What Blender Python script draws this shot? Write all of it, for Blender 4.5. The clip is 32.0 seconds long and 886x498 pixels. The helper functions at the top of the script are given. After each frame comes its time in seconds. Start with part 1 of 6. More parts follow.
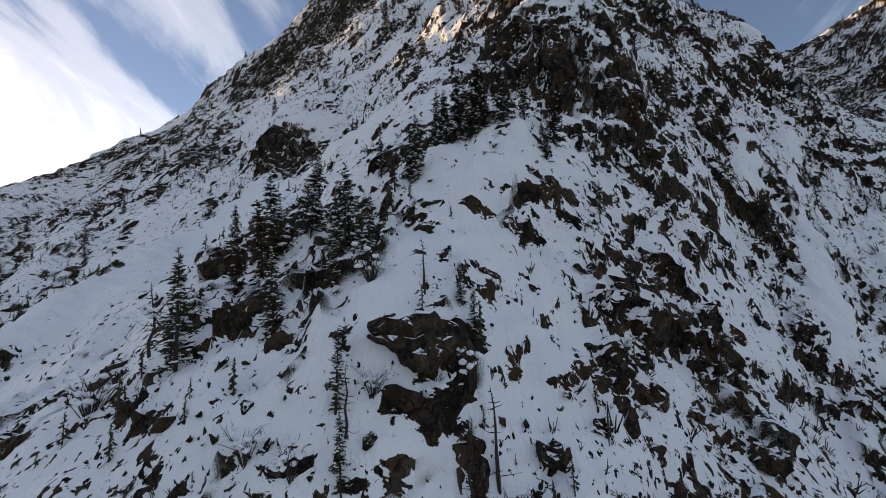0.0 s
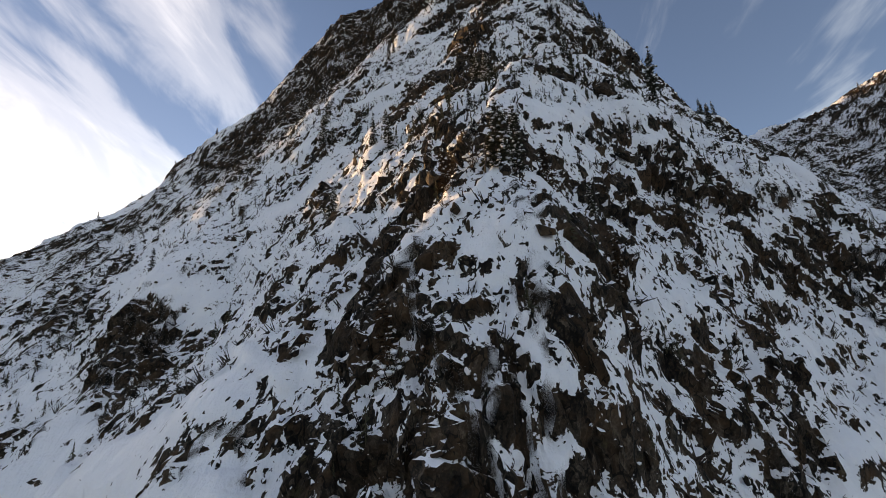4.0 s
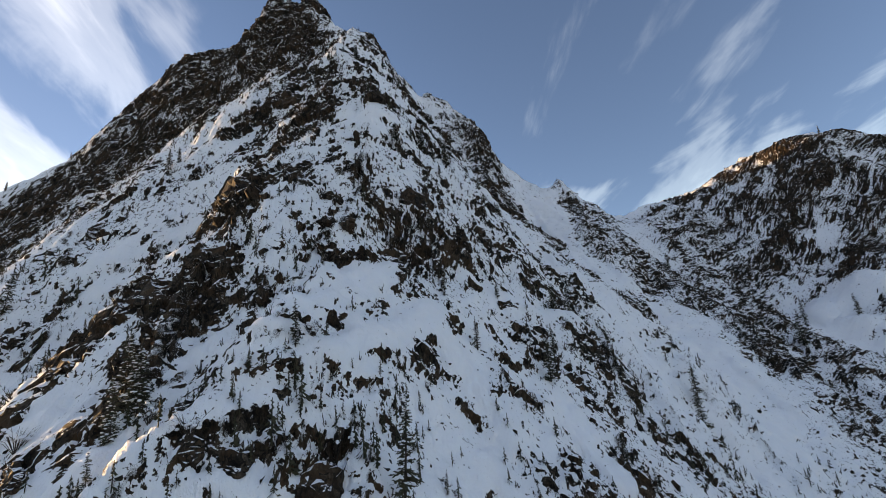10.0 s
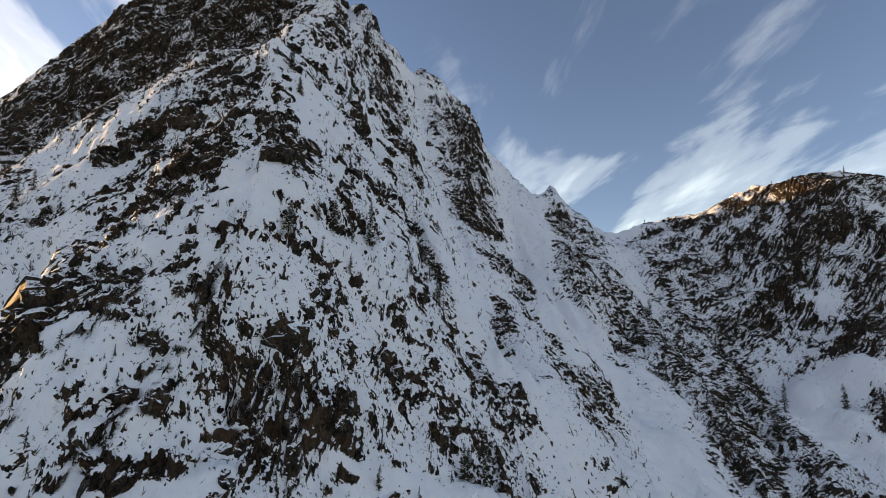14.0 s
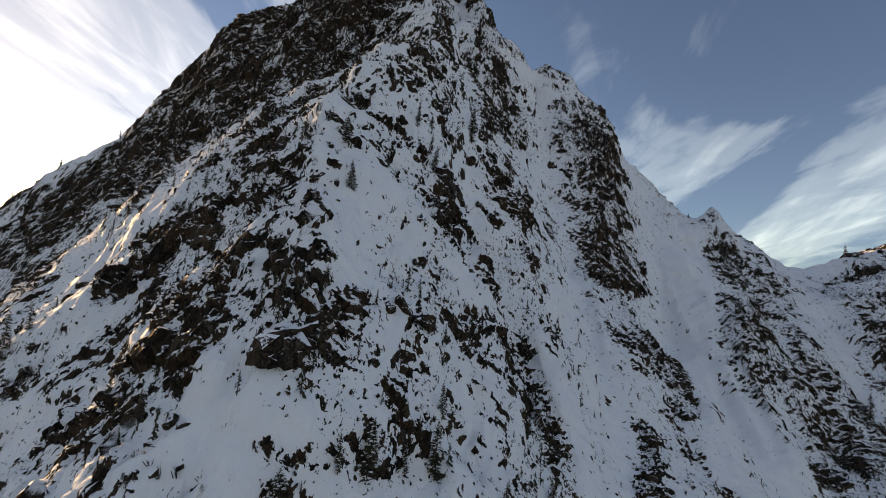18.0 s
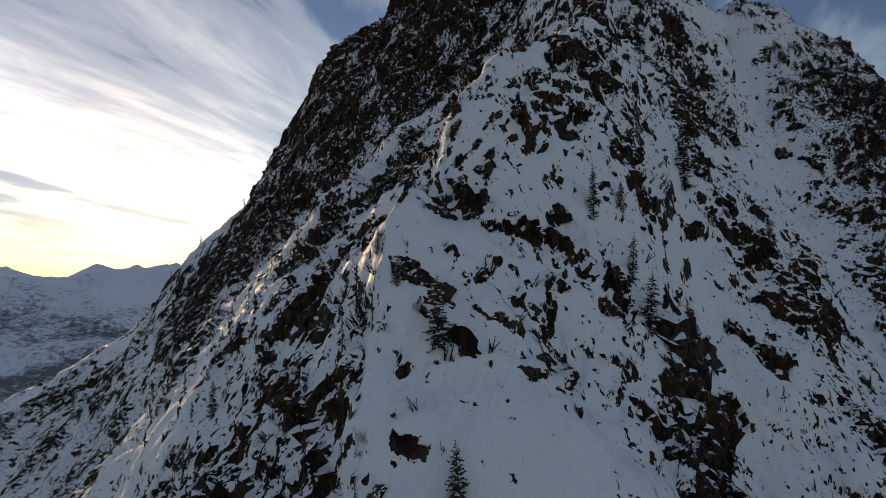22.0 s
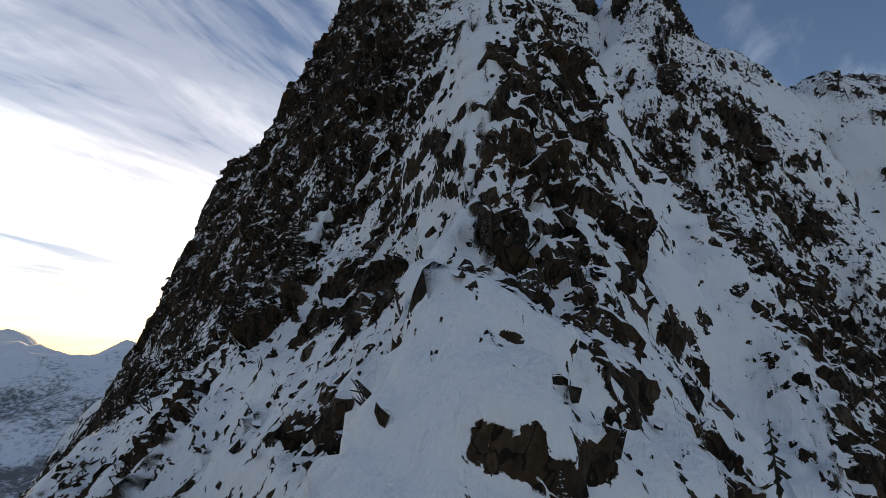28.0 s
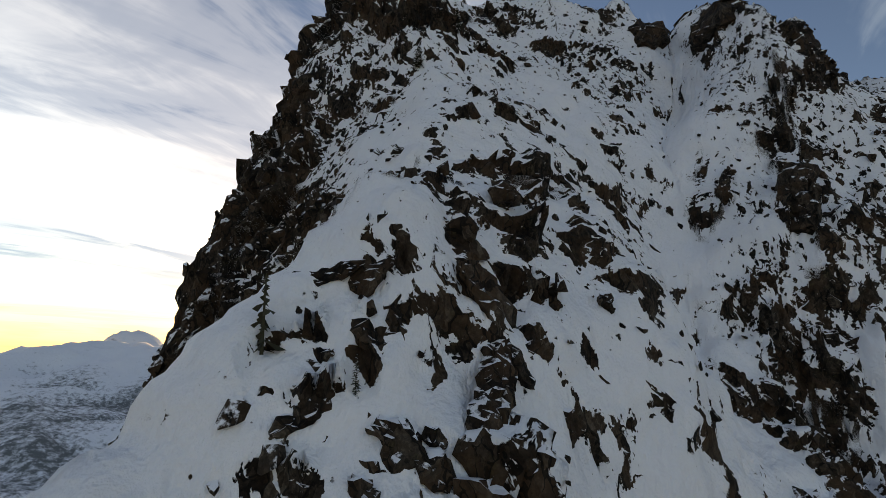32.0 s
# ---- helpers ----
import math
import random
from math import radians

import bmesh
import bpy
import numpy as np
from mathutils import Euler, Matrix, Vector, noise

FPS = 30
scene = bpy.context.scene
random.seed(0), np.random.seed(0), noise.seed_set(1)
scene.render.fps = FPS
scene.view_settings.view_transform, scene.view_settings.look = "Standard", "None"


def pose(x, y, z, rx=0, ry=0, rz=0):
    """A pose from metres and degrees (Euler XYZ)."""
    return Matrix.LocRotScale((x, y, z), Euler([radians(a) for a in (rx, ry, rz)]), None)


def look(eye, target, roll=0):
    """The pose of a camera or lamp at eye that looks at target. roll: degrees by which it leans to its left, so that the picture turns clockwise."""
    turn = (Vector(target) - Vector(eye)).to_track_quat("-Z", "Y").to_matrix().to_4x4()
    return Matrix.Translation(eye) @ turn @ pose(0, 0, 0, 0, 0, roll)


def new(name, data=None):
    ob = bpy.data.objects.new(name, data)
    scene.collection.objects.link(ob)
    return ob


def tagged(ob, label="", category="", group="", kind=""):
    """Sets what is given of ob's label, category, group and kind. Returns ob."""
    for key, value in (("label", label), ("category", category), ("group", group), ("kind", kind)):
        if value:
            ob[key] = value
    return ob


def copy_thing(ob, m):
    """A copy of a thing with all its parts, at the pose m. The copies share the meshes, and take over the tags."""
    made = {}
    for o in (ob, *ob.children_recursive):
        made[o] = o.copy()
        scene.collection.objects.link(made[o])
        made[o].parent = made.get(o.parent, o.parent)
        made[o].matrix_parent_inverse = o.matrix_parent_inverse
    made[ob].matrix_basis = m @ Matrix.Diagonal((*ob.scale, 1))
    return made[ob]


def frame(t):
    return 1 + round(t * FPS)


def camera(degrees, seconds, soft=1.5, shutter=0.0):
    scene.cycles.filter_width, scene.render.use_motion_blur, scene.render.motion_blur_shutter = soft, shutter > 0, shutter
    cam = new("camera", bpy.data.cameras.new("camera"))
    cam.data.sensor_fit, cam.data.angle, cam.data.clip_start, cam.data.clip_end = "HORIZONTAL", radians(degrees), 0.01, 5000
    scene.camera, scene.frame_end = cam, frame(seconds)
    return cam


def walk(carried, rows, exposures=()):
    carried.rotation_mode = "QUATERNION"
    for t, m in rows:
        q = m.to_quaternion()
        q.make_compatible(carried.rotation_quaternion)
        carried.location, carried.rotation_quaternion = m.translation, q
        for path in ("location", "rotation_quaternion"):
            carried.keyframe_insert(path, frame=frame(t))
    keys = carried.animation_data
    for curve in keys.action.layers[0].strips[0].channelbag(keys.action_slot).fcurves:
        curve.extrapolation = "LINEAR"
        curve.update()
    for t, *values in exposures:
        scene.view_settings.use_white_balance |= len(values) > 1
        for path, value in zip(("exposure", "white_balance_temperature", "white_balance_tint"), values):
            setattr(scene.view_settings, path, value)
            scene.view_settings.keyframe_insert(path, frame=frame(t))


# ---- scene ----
cam = camera(87.4, 32.0, soft=0.8)
METRES, EYE, TILT, LEAN, TURN = 320.0, 300.0, 10.5, 3.0, 0.0
EXPOSURES = [(0.0, 0.82, 8800, 27), (3.0, 0.91, 9200, 27), (6.0, 0.75, 8500, 26), (10.0, 0.94, 8250, 24), (13.0, 0.9, 8800, 26), (17.0, 0.62, 8800, 26), (19.0, 0.18, 8400, 25), (22.0, -0.2, 7900, 23), (25.0, -0.02, 7650, 22), (28.0, 0.18, 7800, 23), (30.0, 0.34, 7500, 22), (32.0, 0.26, 8900, 23)]
ROWS = [
    (0.0, 0.0, 0.0, 0.0, 0.0, 0.0, -0.0),
    (0.5, 0.0045, 0.0129, 0.0087, 0.09, 0.83, 0.09),
    (1.0, 0.0091, 0.0254, 0.0181, 0.25, 1.98, 0.0),
    (1.5, 0.0136, 0.0372, 0.0281, 0.38, 2.99, -0.12),
    (2.0, 0.0182, 0.0482, 0.0385, 0.48, 3.74, -0.11),
    (2.5, 0.0228, 0.0586, 0.0492, 0.56, 4.36, -0.05),
    (3.0, 0.0275, 0.0683, 0.0603, 0.65, 4.77, 0.07),
    (3.5, 0.0324, 0.0776, 0.0716, 0.74, 5.1, 0.17),
    (5.5, 0.0534, 0.1092, 0.1188, 1.12, 5.77, 0.95),
    (6.0, 0.0591, 0.116, 0.13, 1.18, 5.9, 1.16),
    (6.5, 0.0651, 0.1225, 0.1407, 1.02, 6.02, 1.28),
    (7.0, 0.0712, 0.1287, 0.1514, 0.43, 6.05, 1.34),
    (7.5, 0.0775, 0.1347, 0.1616, -0.91, 6.15, 1.19),
    (8.0, 0.0841, 0.1407, 0.1718, -2.82, 6.2, 0.97),
    (8.5, 0.0909, 0.1466, 0.1815, -4.91, 6.31, 0.7),
    (9.0, 0.0978, 0.1522, 0.1911, -6.94, 6.41, 0.43),
    (9.5, 0.1051, 0.1576, 0.2004, -8.63, 6.55, 0.25),
    (10.0, 0.1123, 0.163, 0.2094, -9.9, 6.7, 0.18),
    (10.5, 0.1198, 0.1682, 0.2181, -10.8, 6.86, 0.17),
    (11.0, 0.1274, 0.1731, 0.2266, -11.34, 6.9, -0.25),
    (11.5, 0.135, 0.1776, 0.2352, -11.53, 6.79, -1.1),
    (12.0, 0.1424, 0.1829, 0.2456, -11.36, 6.22, -3.01),
    (12.5, 0.1483, 0.1889, 0.2578, -11.05, 5.18, -5.01),
    (13.0, 0.1526, 0.1965, 0.2714, -10.88, 3.8, -6.26),
    (13.5, 0.156, 0.2055, 0.2859, -10.76, 2.08, -6.86),
    (14.0, 0.1591, 0.2158, 0.2999, -10.68, 0.7, -7.24),
    (14.5, 0.1619, 0.2271, 0.313, -10.52, -0.44, -7.49),
    (16.5, 0.1698, 0.2791, 0.3546, -4.81, -2.63, -9.24),
    (17.0, 0.1699, 0.2926, 0.363, -1.9, -3.14, -9.38),
    (17.5, 0.1689, 0.3065, 0.3713, 1.17, -3.69, -8.97),
    (18.0, 0.1671, 0.3206, 0.3793, 4.31, -4.26, -8.19),
    (18.5, 0.1645, 0.3352, 0.3873, 7.52, -4.99, -7.1),
    (19.0, 0.1612, 0.35, 0.3947, 10.67, -5.83, -5.8),
    (19.5, 0.1575, 0.3652, 0.4014, 13.65, -6.59, -4.39),
    (20.0, 0.1533, 0.3808, 0.4074, 16.29, -7.18, -2.99),
    (20.5, 0.1488, 0.3971, 0.4134, 18.34, -7.49, -1.7),
    (21.0, 0.1443, 0.4139, 0.4193, 19.83, -7.6, -0.55),
    (21.5, 0.1399, 0.4313, 0.4253, 20.83, -7.49, 0.41),
    (22.0, 0.1356, 0.4492, 0.432, 21.48, -7.25, 1.35),
    (22.5, 0.1315, 0.4673, 0.4394, 21.75, -6.64, 2.47),
    (23.0, 0.1282, 0.4851, 0.4458, 21.66, -5.7, 3.98),
    (23.5, 0.1261, 0.5027, 0.452, 21.4, -4.59, 5.66),
    (24.0, 0.1256, 0.5202, 0.4582, 21.39, -3.32, 6.62),
    (24.5, 0.1263, 0.5372, 0.464, 21.71, -2.33, 6.7),
    (25.0, 0.1276, 0.5535, 0.4695, 22.42, -1.51, 5.59),
    (25.5, 0.129, 0.569, 0.475, 23.23, -0.84, 4.17),
    (27.5, 0.131, 0.6226, 0.4989, 24.82, 0.53, 2.69),
    (28.0, 0.1316, 0.635, 0.5065, 25.2, 0.73, 2.74),
    (28.5, 0.132, 0.6467, 0.5144, 25.72, 0.89, 2.72),
    (29.0, 0.1323, 0.6588, 0.5235, 26.35, 1.01, 2.83),
    (29.5, 0.1325, 0.6705, 0.5327, 27.12, 1.09, 3.09),
    (30.0, 0.1328, 0.6817, 0.5414, 28.21, 1.12, 3.45),
    (30.5, 0.133, 0.6929, 0.5493, 29.55, 1.19, 3.92),
    (31.0, 0.1323, 0.7053, 0.5573, 31.43, 1.0, 4.23),
    (31.5, 0.1322, 0.716, 0.5647, 33.33, 1.1, 4.39),
    (32.0, 0.1316, 0.7265, 0.5726, 35.3, 1.06, 4.39),
]
walk(cam, [(t, pose(0, 0, EYE, TILT, LEAN, TURN) @ pose(METRES * x, METRES * y, METRES * z, 90 + pitch, roll, yaw)) for t, x, y, z, yaw, pitch, roll in ROWS], EXPOSURES)

# ---- world, sun ----
SUN_AZIMUTH, SUN_HEIGHT = 56.3, 7.3  # degrees to the left of +y, above the horizon
sun_way = Vector((-math.sin(radians(SUN_AZIMUTH)) * math.cos(radians(SUN_HEIGHT)), math.cos(radians(SUN_AZIMUTH)) * math.cos(radians(SUN_HEIGHT)), math.sin(radians(SUN_HEIGHT))))
sun = new("sun", bpy.data.lights.new("sun", "SUN"))
sun.data.energy, sun.data.angle, sun.data.color = 4.8, radians(0.6), (1.0, 0.74, 0.38)
sun.matrix_world = look(sun_way * 900, (0, 0, 0))


class Nodes:
    """Short hand for a node tree."""

    def __init__(self, tree):
        self.tree = tree
        tree.nodes.clear()

    def __call__(self, kind, ins=(), **props):
        node = self.tree.nodes.new(kind)
        for key, value in props.items():
            setattr(node, key, value)
        for key, value in dict(ins).items():
            if isinstance(value, bpy.types.NodeSocket):
                self.tree.links.new(value, node.inputs[key])
            else:
                node.inputs[key].default_value = value
        return node

    def math(self, op, a, b=0.0, clamp=False):
        return self("ShaderNodeMath", {0: a, 1: b}, operation=op, use_clamp=clamp).outputs[0]

    def ramp(self, fac, stops, smooth=False):
        node = self("ShaderNodeValToRGB", {0: fac})
        if smooth:
            node.color_ramp.interpolation = "EASE"
        while len(node.color_ramp.elements) < len(stops):
            node.color_ramp.elements.new(0.5)
        for e, (at, value) in zip(node.color_ramp.elements, stops):
            e.position, e.color = at, (*value, 1) if isinstance(value, tuple) else (value, value, value, 1)
        return node.outputs[0]

    def mix(self, fac, a, b):
        node = self("ShaderNodeMix", {0: fac, 6: a, 7: b}, data_type="RGBA")
        return node.outputs[2]

    def noise(self, vector, scale, detail=3.0, rough=0.55, distort=0.0):
        return self("ShaderNodeTexNoise", {"Vector": vector, "Scale": scale, "Detail": detail, "Roughness": rough, "Distortion": distort}).outputs[0]


world = bpy.data.worlds.new("winter_sky")
scene.world = world
world.use_nodes = True
n = Nodes(world.node_tree)
sky = n("ShaderNodeTexSky", sky_type="NISHITA", sun_disc=False, sun_elevation=radians(SUN_HEIGHT), sun_rotation=radians(-SUN_AZIMUTH), altitude=1800, air_density=1.0, dust_density=0.55, ozone_density=2.6)
way = n("ShaderNodeTexCoord").outputs["Generated"]
split = n("ShaderNodeSeparateXYZ", {0: way})
low = n.ramp(split.outputs[2], [(0.0, 1.0), (0.16, 0.0)], True)
clear = n("ShaderNodeMixRGB", {0: low, 1: sky.outputs[0], 2: (1.0, 0.9, 0.74, 1)}, blend_type="MULTIPLY").outputs[0]
near_sun = n("ShaderNodeVectorMath", {0: way, 1: tuple(sun_way)}, operation="DOT_PRODUCT").outputs["Value"]
haze = n.ramp(near_sun, [(0.8, (1.0, 1.0, 1.0)), (1.0, (0.86, 0.84, 0.84))], True)
clear = n("ShaderNodeMixRGB", {0: 1.0, 1: clear, 2: haze}, blend_type="MULTIPLY").outputs[0]
up = n.math("ADD", n.math("MAXIMUM", split.outputs[2], 0.0), 0.16)
flat = n("ShaderNodeCombineXYZ", {0: n.math("DIVIDE", split.outputs[0], up), 1: n.math("DIVIDE", split.outputs[1], up)}).outputs[0]
drift = n("ShaderNodeMapping", {"Vector": flat, "Rotation": (0, 0, radians(-18)), "Scale": (1.0, 0.5, 1.0), "Location": (1.7, 0.4, 0)}).outputs[0]
wisps = n.noise(drift, 0.95, 6.0, 0.5, 1.0)
fine = n.noise(n("ShaderNodeMapping", {"Vector": flat, "Rotation": (0, 0, radians(-13)), "Scale": (2.6, 0.7, 1.0)}).outputs[0], 2.2, 6.0, 0.6, 0.8)
cover = n.math("ADD", wisps, n.math("MULTIPLY", n.math("SUBTRACT", fine, 0.5), 0.26))
cover = n.math("ADD", cover, n.math("MULTIPLY", n.ramp(near_sun, [(0.5, 0.0), (0.95, 1.0)], True), 0.1))
away = n.ramp(n.math("SUBTRACT", 0.5, n.math("MULTIPLY", near_sun, 0.5)), [(0.4, 0.0), (0.85, 1.0)], True)
cover = n.math("SUBTRACT", cover, n.math("MULTIPLY", away, 0.085))
veil = n.ramp(cover, [(0.45, 0.0), (0.53, 0.4), (0.64, 0.9)], True)
veil = n.math("MULTIPLY", veil, n.math("SUBTRACT", 1.0, n.math("MULTIPLY", low, 0.75)))
cloud = n("ShaderNodeMixRGB", {0: 1.0, 1: clear, 2: (3.0, 2.5, 1.85, 1)}, blend_type="MULTIPLY").outputs[0]
lit = n.mix(n.ramp(near_sun, [(0.4, 0.0), (0.95, 1.0)], True), (0.75, 0.72, 0.72, 1), (1.9, 1.62, 1.36, 1))
cloud = n("ShaderNodeMixRGB", {0: 1.0, 1: cloud, 2: lit}, blend_type="ADD").outputs[0]
shade = n("ShaderNodeBackground", {"Color": n.mix(veil, clear, cloud), "Strength": 0.15})
n("ShaderNodeOutputWorld", {0: shade.outputs[0]})


# ---- materials ----
def material(name):
    m = bpy.data.materials.new(name)
    m.use_nodes = True
    return m, Nodes(m.node_tree)


def finish(n, colour, rough=0.8, height=None, depth=0.05, strength=0.6, normal=None):
    ins = {"Base Color": colour, "Roughness": rough, "Specular IOR Level": 0.12}
    if height is not None:
        ins["Normal"] = n("ShaderNodeBump", {"Height": height, "Strength": strength, "Distance": depth}).outputs[0]
    n("ShaderNodeOutputMaterial", {0: n("ShaderNodeBsdfPrincipled", ins).outputs[0]})


def rock_colour(n, place):
    """Dark schist: grey-brown plates with rust and pale lichen, split by black cracks."""
    broad = n.noise(place, 0.13, 4.0, 0.6)
    grain = n.noise(place, 2.6, 6.0, 0.62)
    warp = n("ShaderNodeTexNoise", {"Vector": place, "Scale": 0.8, "Detail": 3.0}).outputs["Color"]
    bent = n("ShaderNodeVectorMath", {0: place, 1: n("ShaderNodeVectorMath", {0: warp, "Scale": 1.6}, operation="SCALE").outputs[0]}, operation="ADD").outputs[0]
    bent = n("ShaderNodeMapping", {"Vector": bent, "Rotation": (0.35, 0.45, 0.5), "Scale": (1.3, 0.9, 0.32)}).outputs[0]
    plate = n("ShaderNodeTexVoronoi", {"Vector": bent, "Scale": 1.5})
    split = n("ShaderNodeTexVoronoi", {"Vector": bent, "Scale": 1.5}, feature="DISTANCE_TO_EDGE").outputs["Distance"]
    open_ = n.math("MULTIPLY", n.ramp(n.noise(place, 0.7, 4.0, 0.6), [(0.45, 0.0), (0.6, 1.0)]), 0.075)
    crack = n.math("GREATER_THAN", split, open_)
    each = n("ShaderNodeSeparateXYZ", {0: plate.outputs["Color"]}).outputs[0]
    fine = n("ShaderNodeTexVoronoi", {"Vector": n("ShaderNodeMapping", {"Vector": bent, "Scale": (1.0, 1.4, 0.8)}).outputs[0], "Scale": 5.2})
    small = n("ShaderNodeSeparateXYZ", {0: fine.outputs["Color"]}).outputs[1]
    speck = n.noise(place, 9.0, 5.0, 0.7)
    shade = n.math("ADD", n.math("MULTIPLY", grain, 0.5), n.math("ADD", n.math("MULTIPLY", each, 0.26), n.math("ADD", n.math("MULTIPLY", small, 0.2), n.math("MULTIPLY", n.math("SUBTRACT", speck, 0.5), 0.5))))
    tone = n.ramp(shade, [(0.26, (0.0035, 0.003, 0.0027)), (0.46, (0.018, 0.0135, 0.01)), (0.62, (0.05, 0.0385, 0.0285)), (0.85, (0.145, 0.122, 0.1))])
    rust = n.ramp(n.noise(place, 0.4, 5.0, 0.65, 0.6), [(0.44, 0.0), (0.68, 1.0)])
    tone = n.mix(n.math("MULTIPLY", rust, 0.65), tone, (0.092, 0.052, 0.028, 1))
    lichen = n.ramp(n.noise(place, 1.7, 6.0, 0.7), [(0.58, 0.0), (0.7, 1.0)])
    tone = n.mix(n.math("MULTIPLY", n.math("MULTIPLY", lichen, broad), 0.7), tone, (0.10, 0.09, 0.045, 1))
    tone = n.mix(n.math("ADD", 0.25, n.math("MULTIPLY", crack, 0.75)), (0.004, 0.0035, 0.003, 1), tone)
    return tone, n.math("ADD", n.math("ADD", n.math("MULTIPLY", grain, 0.6), n.math("MULTIPLY", small, 0.3)), n.math("ADD", n.math("MULTIPLY", crack, 0.45), n.math("MULTIPLY", speck, 0.2)))


def snow_colour(n, place):
    soft = n.noise(place, 0.35, 4.0, 0.5)
    return n.mix(soft, (0.75, 0.78, 0.83, 1), (0.86, 0.87, 0.89, 1))


def mountain_material():
    m, n = material("snow_on_rock")
    place = n("ShaderNodeNewGeometry").outputs["Position"]
    bare = n("ShaderNodeAttribute", attribute_name="bare").outputs["Fac"]
    bed = n("ShaderNodeAttribute", attribute_name="bedding").outputs["Vector"]
    warp = n("ShaderNodeTexNoise", {"Vector": place, "Scale": 1.1, "Detail": 4.0}).outputs["Color"]
    bent = n("ShaderNodeVectorMath", {0: bed, 1: n("ShaderNodeVectorMath", {0: warp, "Scale": 0.9}, operation="SCALE").outputs[0]}, operation="ADD").outputs[0]
    edge = n.math("MULTIPLY", n.math("SUBTRACT", n.noise(place, 1.3, 6.0, 0.68), 0.5), 0.55)
    chips = []
    for scale, long, amount in ((0.9, 0.4, 0.44), (2.1, 0.42, 0.4), (4.6, 0.5, 0.28)):
        cell = n("ShaderNodeTexVoronoi", {"Vector": n("ShaderNodeMapping", {"Vector": bent, "Scale": (long, 1.0, 1.0)}).outputs[0], "Scale": scale}).outputs["Color"]
        chip = n.math("SUBTRACT", n("ShaderNodeSeparateXYZ", {0: cell}).outputs[0], 0.5)
        chips.append(chip)
        edge = n.math("ADD", edge, n.math("MULTIPLY", chip, amount))
    mask = n.ramp(n.math("ADD", bare, edge), [(0.5, 0.0), (0.53, 1.0)])
    stony = n("ShaderNodeAttribute", attribute_name="stony").outputs["Fac"]
    pebbles = n.noise(n("ShaderNodeMapping", {"Vector": place, "Rotation": (0.5, 0.2, 0.3), "Scale": (1.0, 0.7, 0.6)}).outputs[0], 1.9, 3.0, 0.6, 0.4)
    pebbles = n.math("ADD", pebbles, n.math("MULTIPLY", n.math("SUBTRACT", stony, 0.4), 0.22))
    mask = n.math("MAXIMUM", mask, n.ramp(pebbles, [(0.615, 0.0), (0.635, 1.0)]))
    rock, grain = rock_colour(n, place)
    colour = n.mix(mask, snow_colour(n, place), rock)
    ripple = n.math("ADD", n.math("MULTIPLY", n.noise(place, 0.9, 5.0, 0.55), 0.7), n.math("MULTIPLY", n.noise(place, 6.0, 3.0, 0.5), 0.12))
    flutes = n.noise(n("ShaderNodeMapping", {"Vector": place, "Scale": (1.0, 0.35, 0.3)}).outputs[0], 2.2, 4.0, 0.6)
    ripple = n.math("ADD", ripple, n.math("MULTIPLY", flutes, 0.55))
    plate = n.math("ADD", n.math("MULTIPLY", grain, 0.4), n.math("ADD", n.math("MULTIPLY", chips[1], 0.35), n.math("MULTIPLY", chips[2], 0.2)))
    height = n.mix(mask, n.math("ADD", ripple, 0.25), plate)
    finish(n, colour, n.math("ADD", 0.62, n.math("MULTIPLY", mask, 0.2)), height, 1.1, 0.55)
    return m


def loose_rock_material(name, level):
    """Rock that carries snow on what faces up."""
    m, n = material(name)
    g = n("ShaderNodeNewGeometry")
    place = g.outputs["Position"]
    up = n("ShaderNodeSeparateXYZ", {0: g.outputs["True Normal"]}).outputs[2]
    mask = n.ramp(n.math("ADD", up, n.math("MULTIPLY", n.math("SUBTRACT", n.noise(place, 3.0, 5.0, 0.6), 0.5), 0.9)), [(level - 0.04, 1.0), (level + 0.04, 0.0)])
    rock, grain = rock_colour(n, place)
    finish(n, n.mix(mask, snow_colour(n, place), rock), 0.75, grain, 0.12, 0.7)
    return m


def snow_material():
    m, n = material("snow")
    place = n("ShaderNodeNewGeometry").outputs["Position"]
    finish(n, snow_colour(n, place), 0.6, n.noise(place, 3.0, 5.0, 0.55), 0.08, 0.5)
    return m


def bark_material():
    m, n = material("bark")
    place = n("ShaderNodeTexCoord").outputs["Object"]
    streak = n.noise(n("ShaderNodeMapping", {"Vector": place, "Scale": (9, 9, 1.5)}).outputs[0], 3.0, 5.0, 0.65)
    finish(n, n.ramp(streak, [(0.3, (0.02, 0.016, 0.013)), (0.6, (0.07, 0.055, 0.045)), (0.8, (0.14, 0.12, 0.105))]), 0.9, streak, 0.04, 0.8)
    return m


def needle_material(name, dark, light):
    m, n = material(name)
    place = n("ShaderNodeTexCoord").outputs["Object"]
    patch = n.noise(place, 1.6, 4.0, 0.6)
    each = n("ShaderNodeNewGeometry").outputs["Random Per Island"]
    blend = n.math("ADD", n.math("MULTIPLY", patch, 0.6), n.math("MULTIPLY", each, 0.4))
    finish(n, n.mix(blend, (*dark, 1), (*light, 1)), 0.7)
    return m


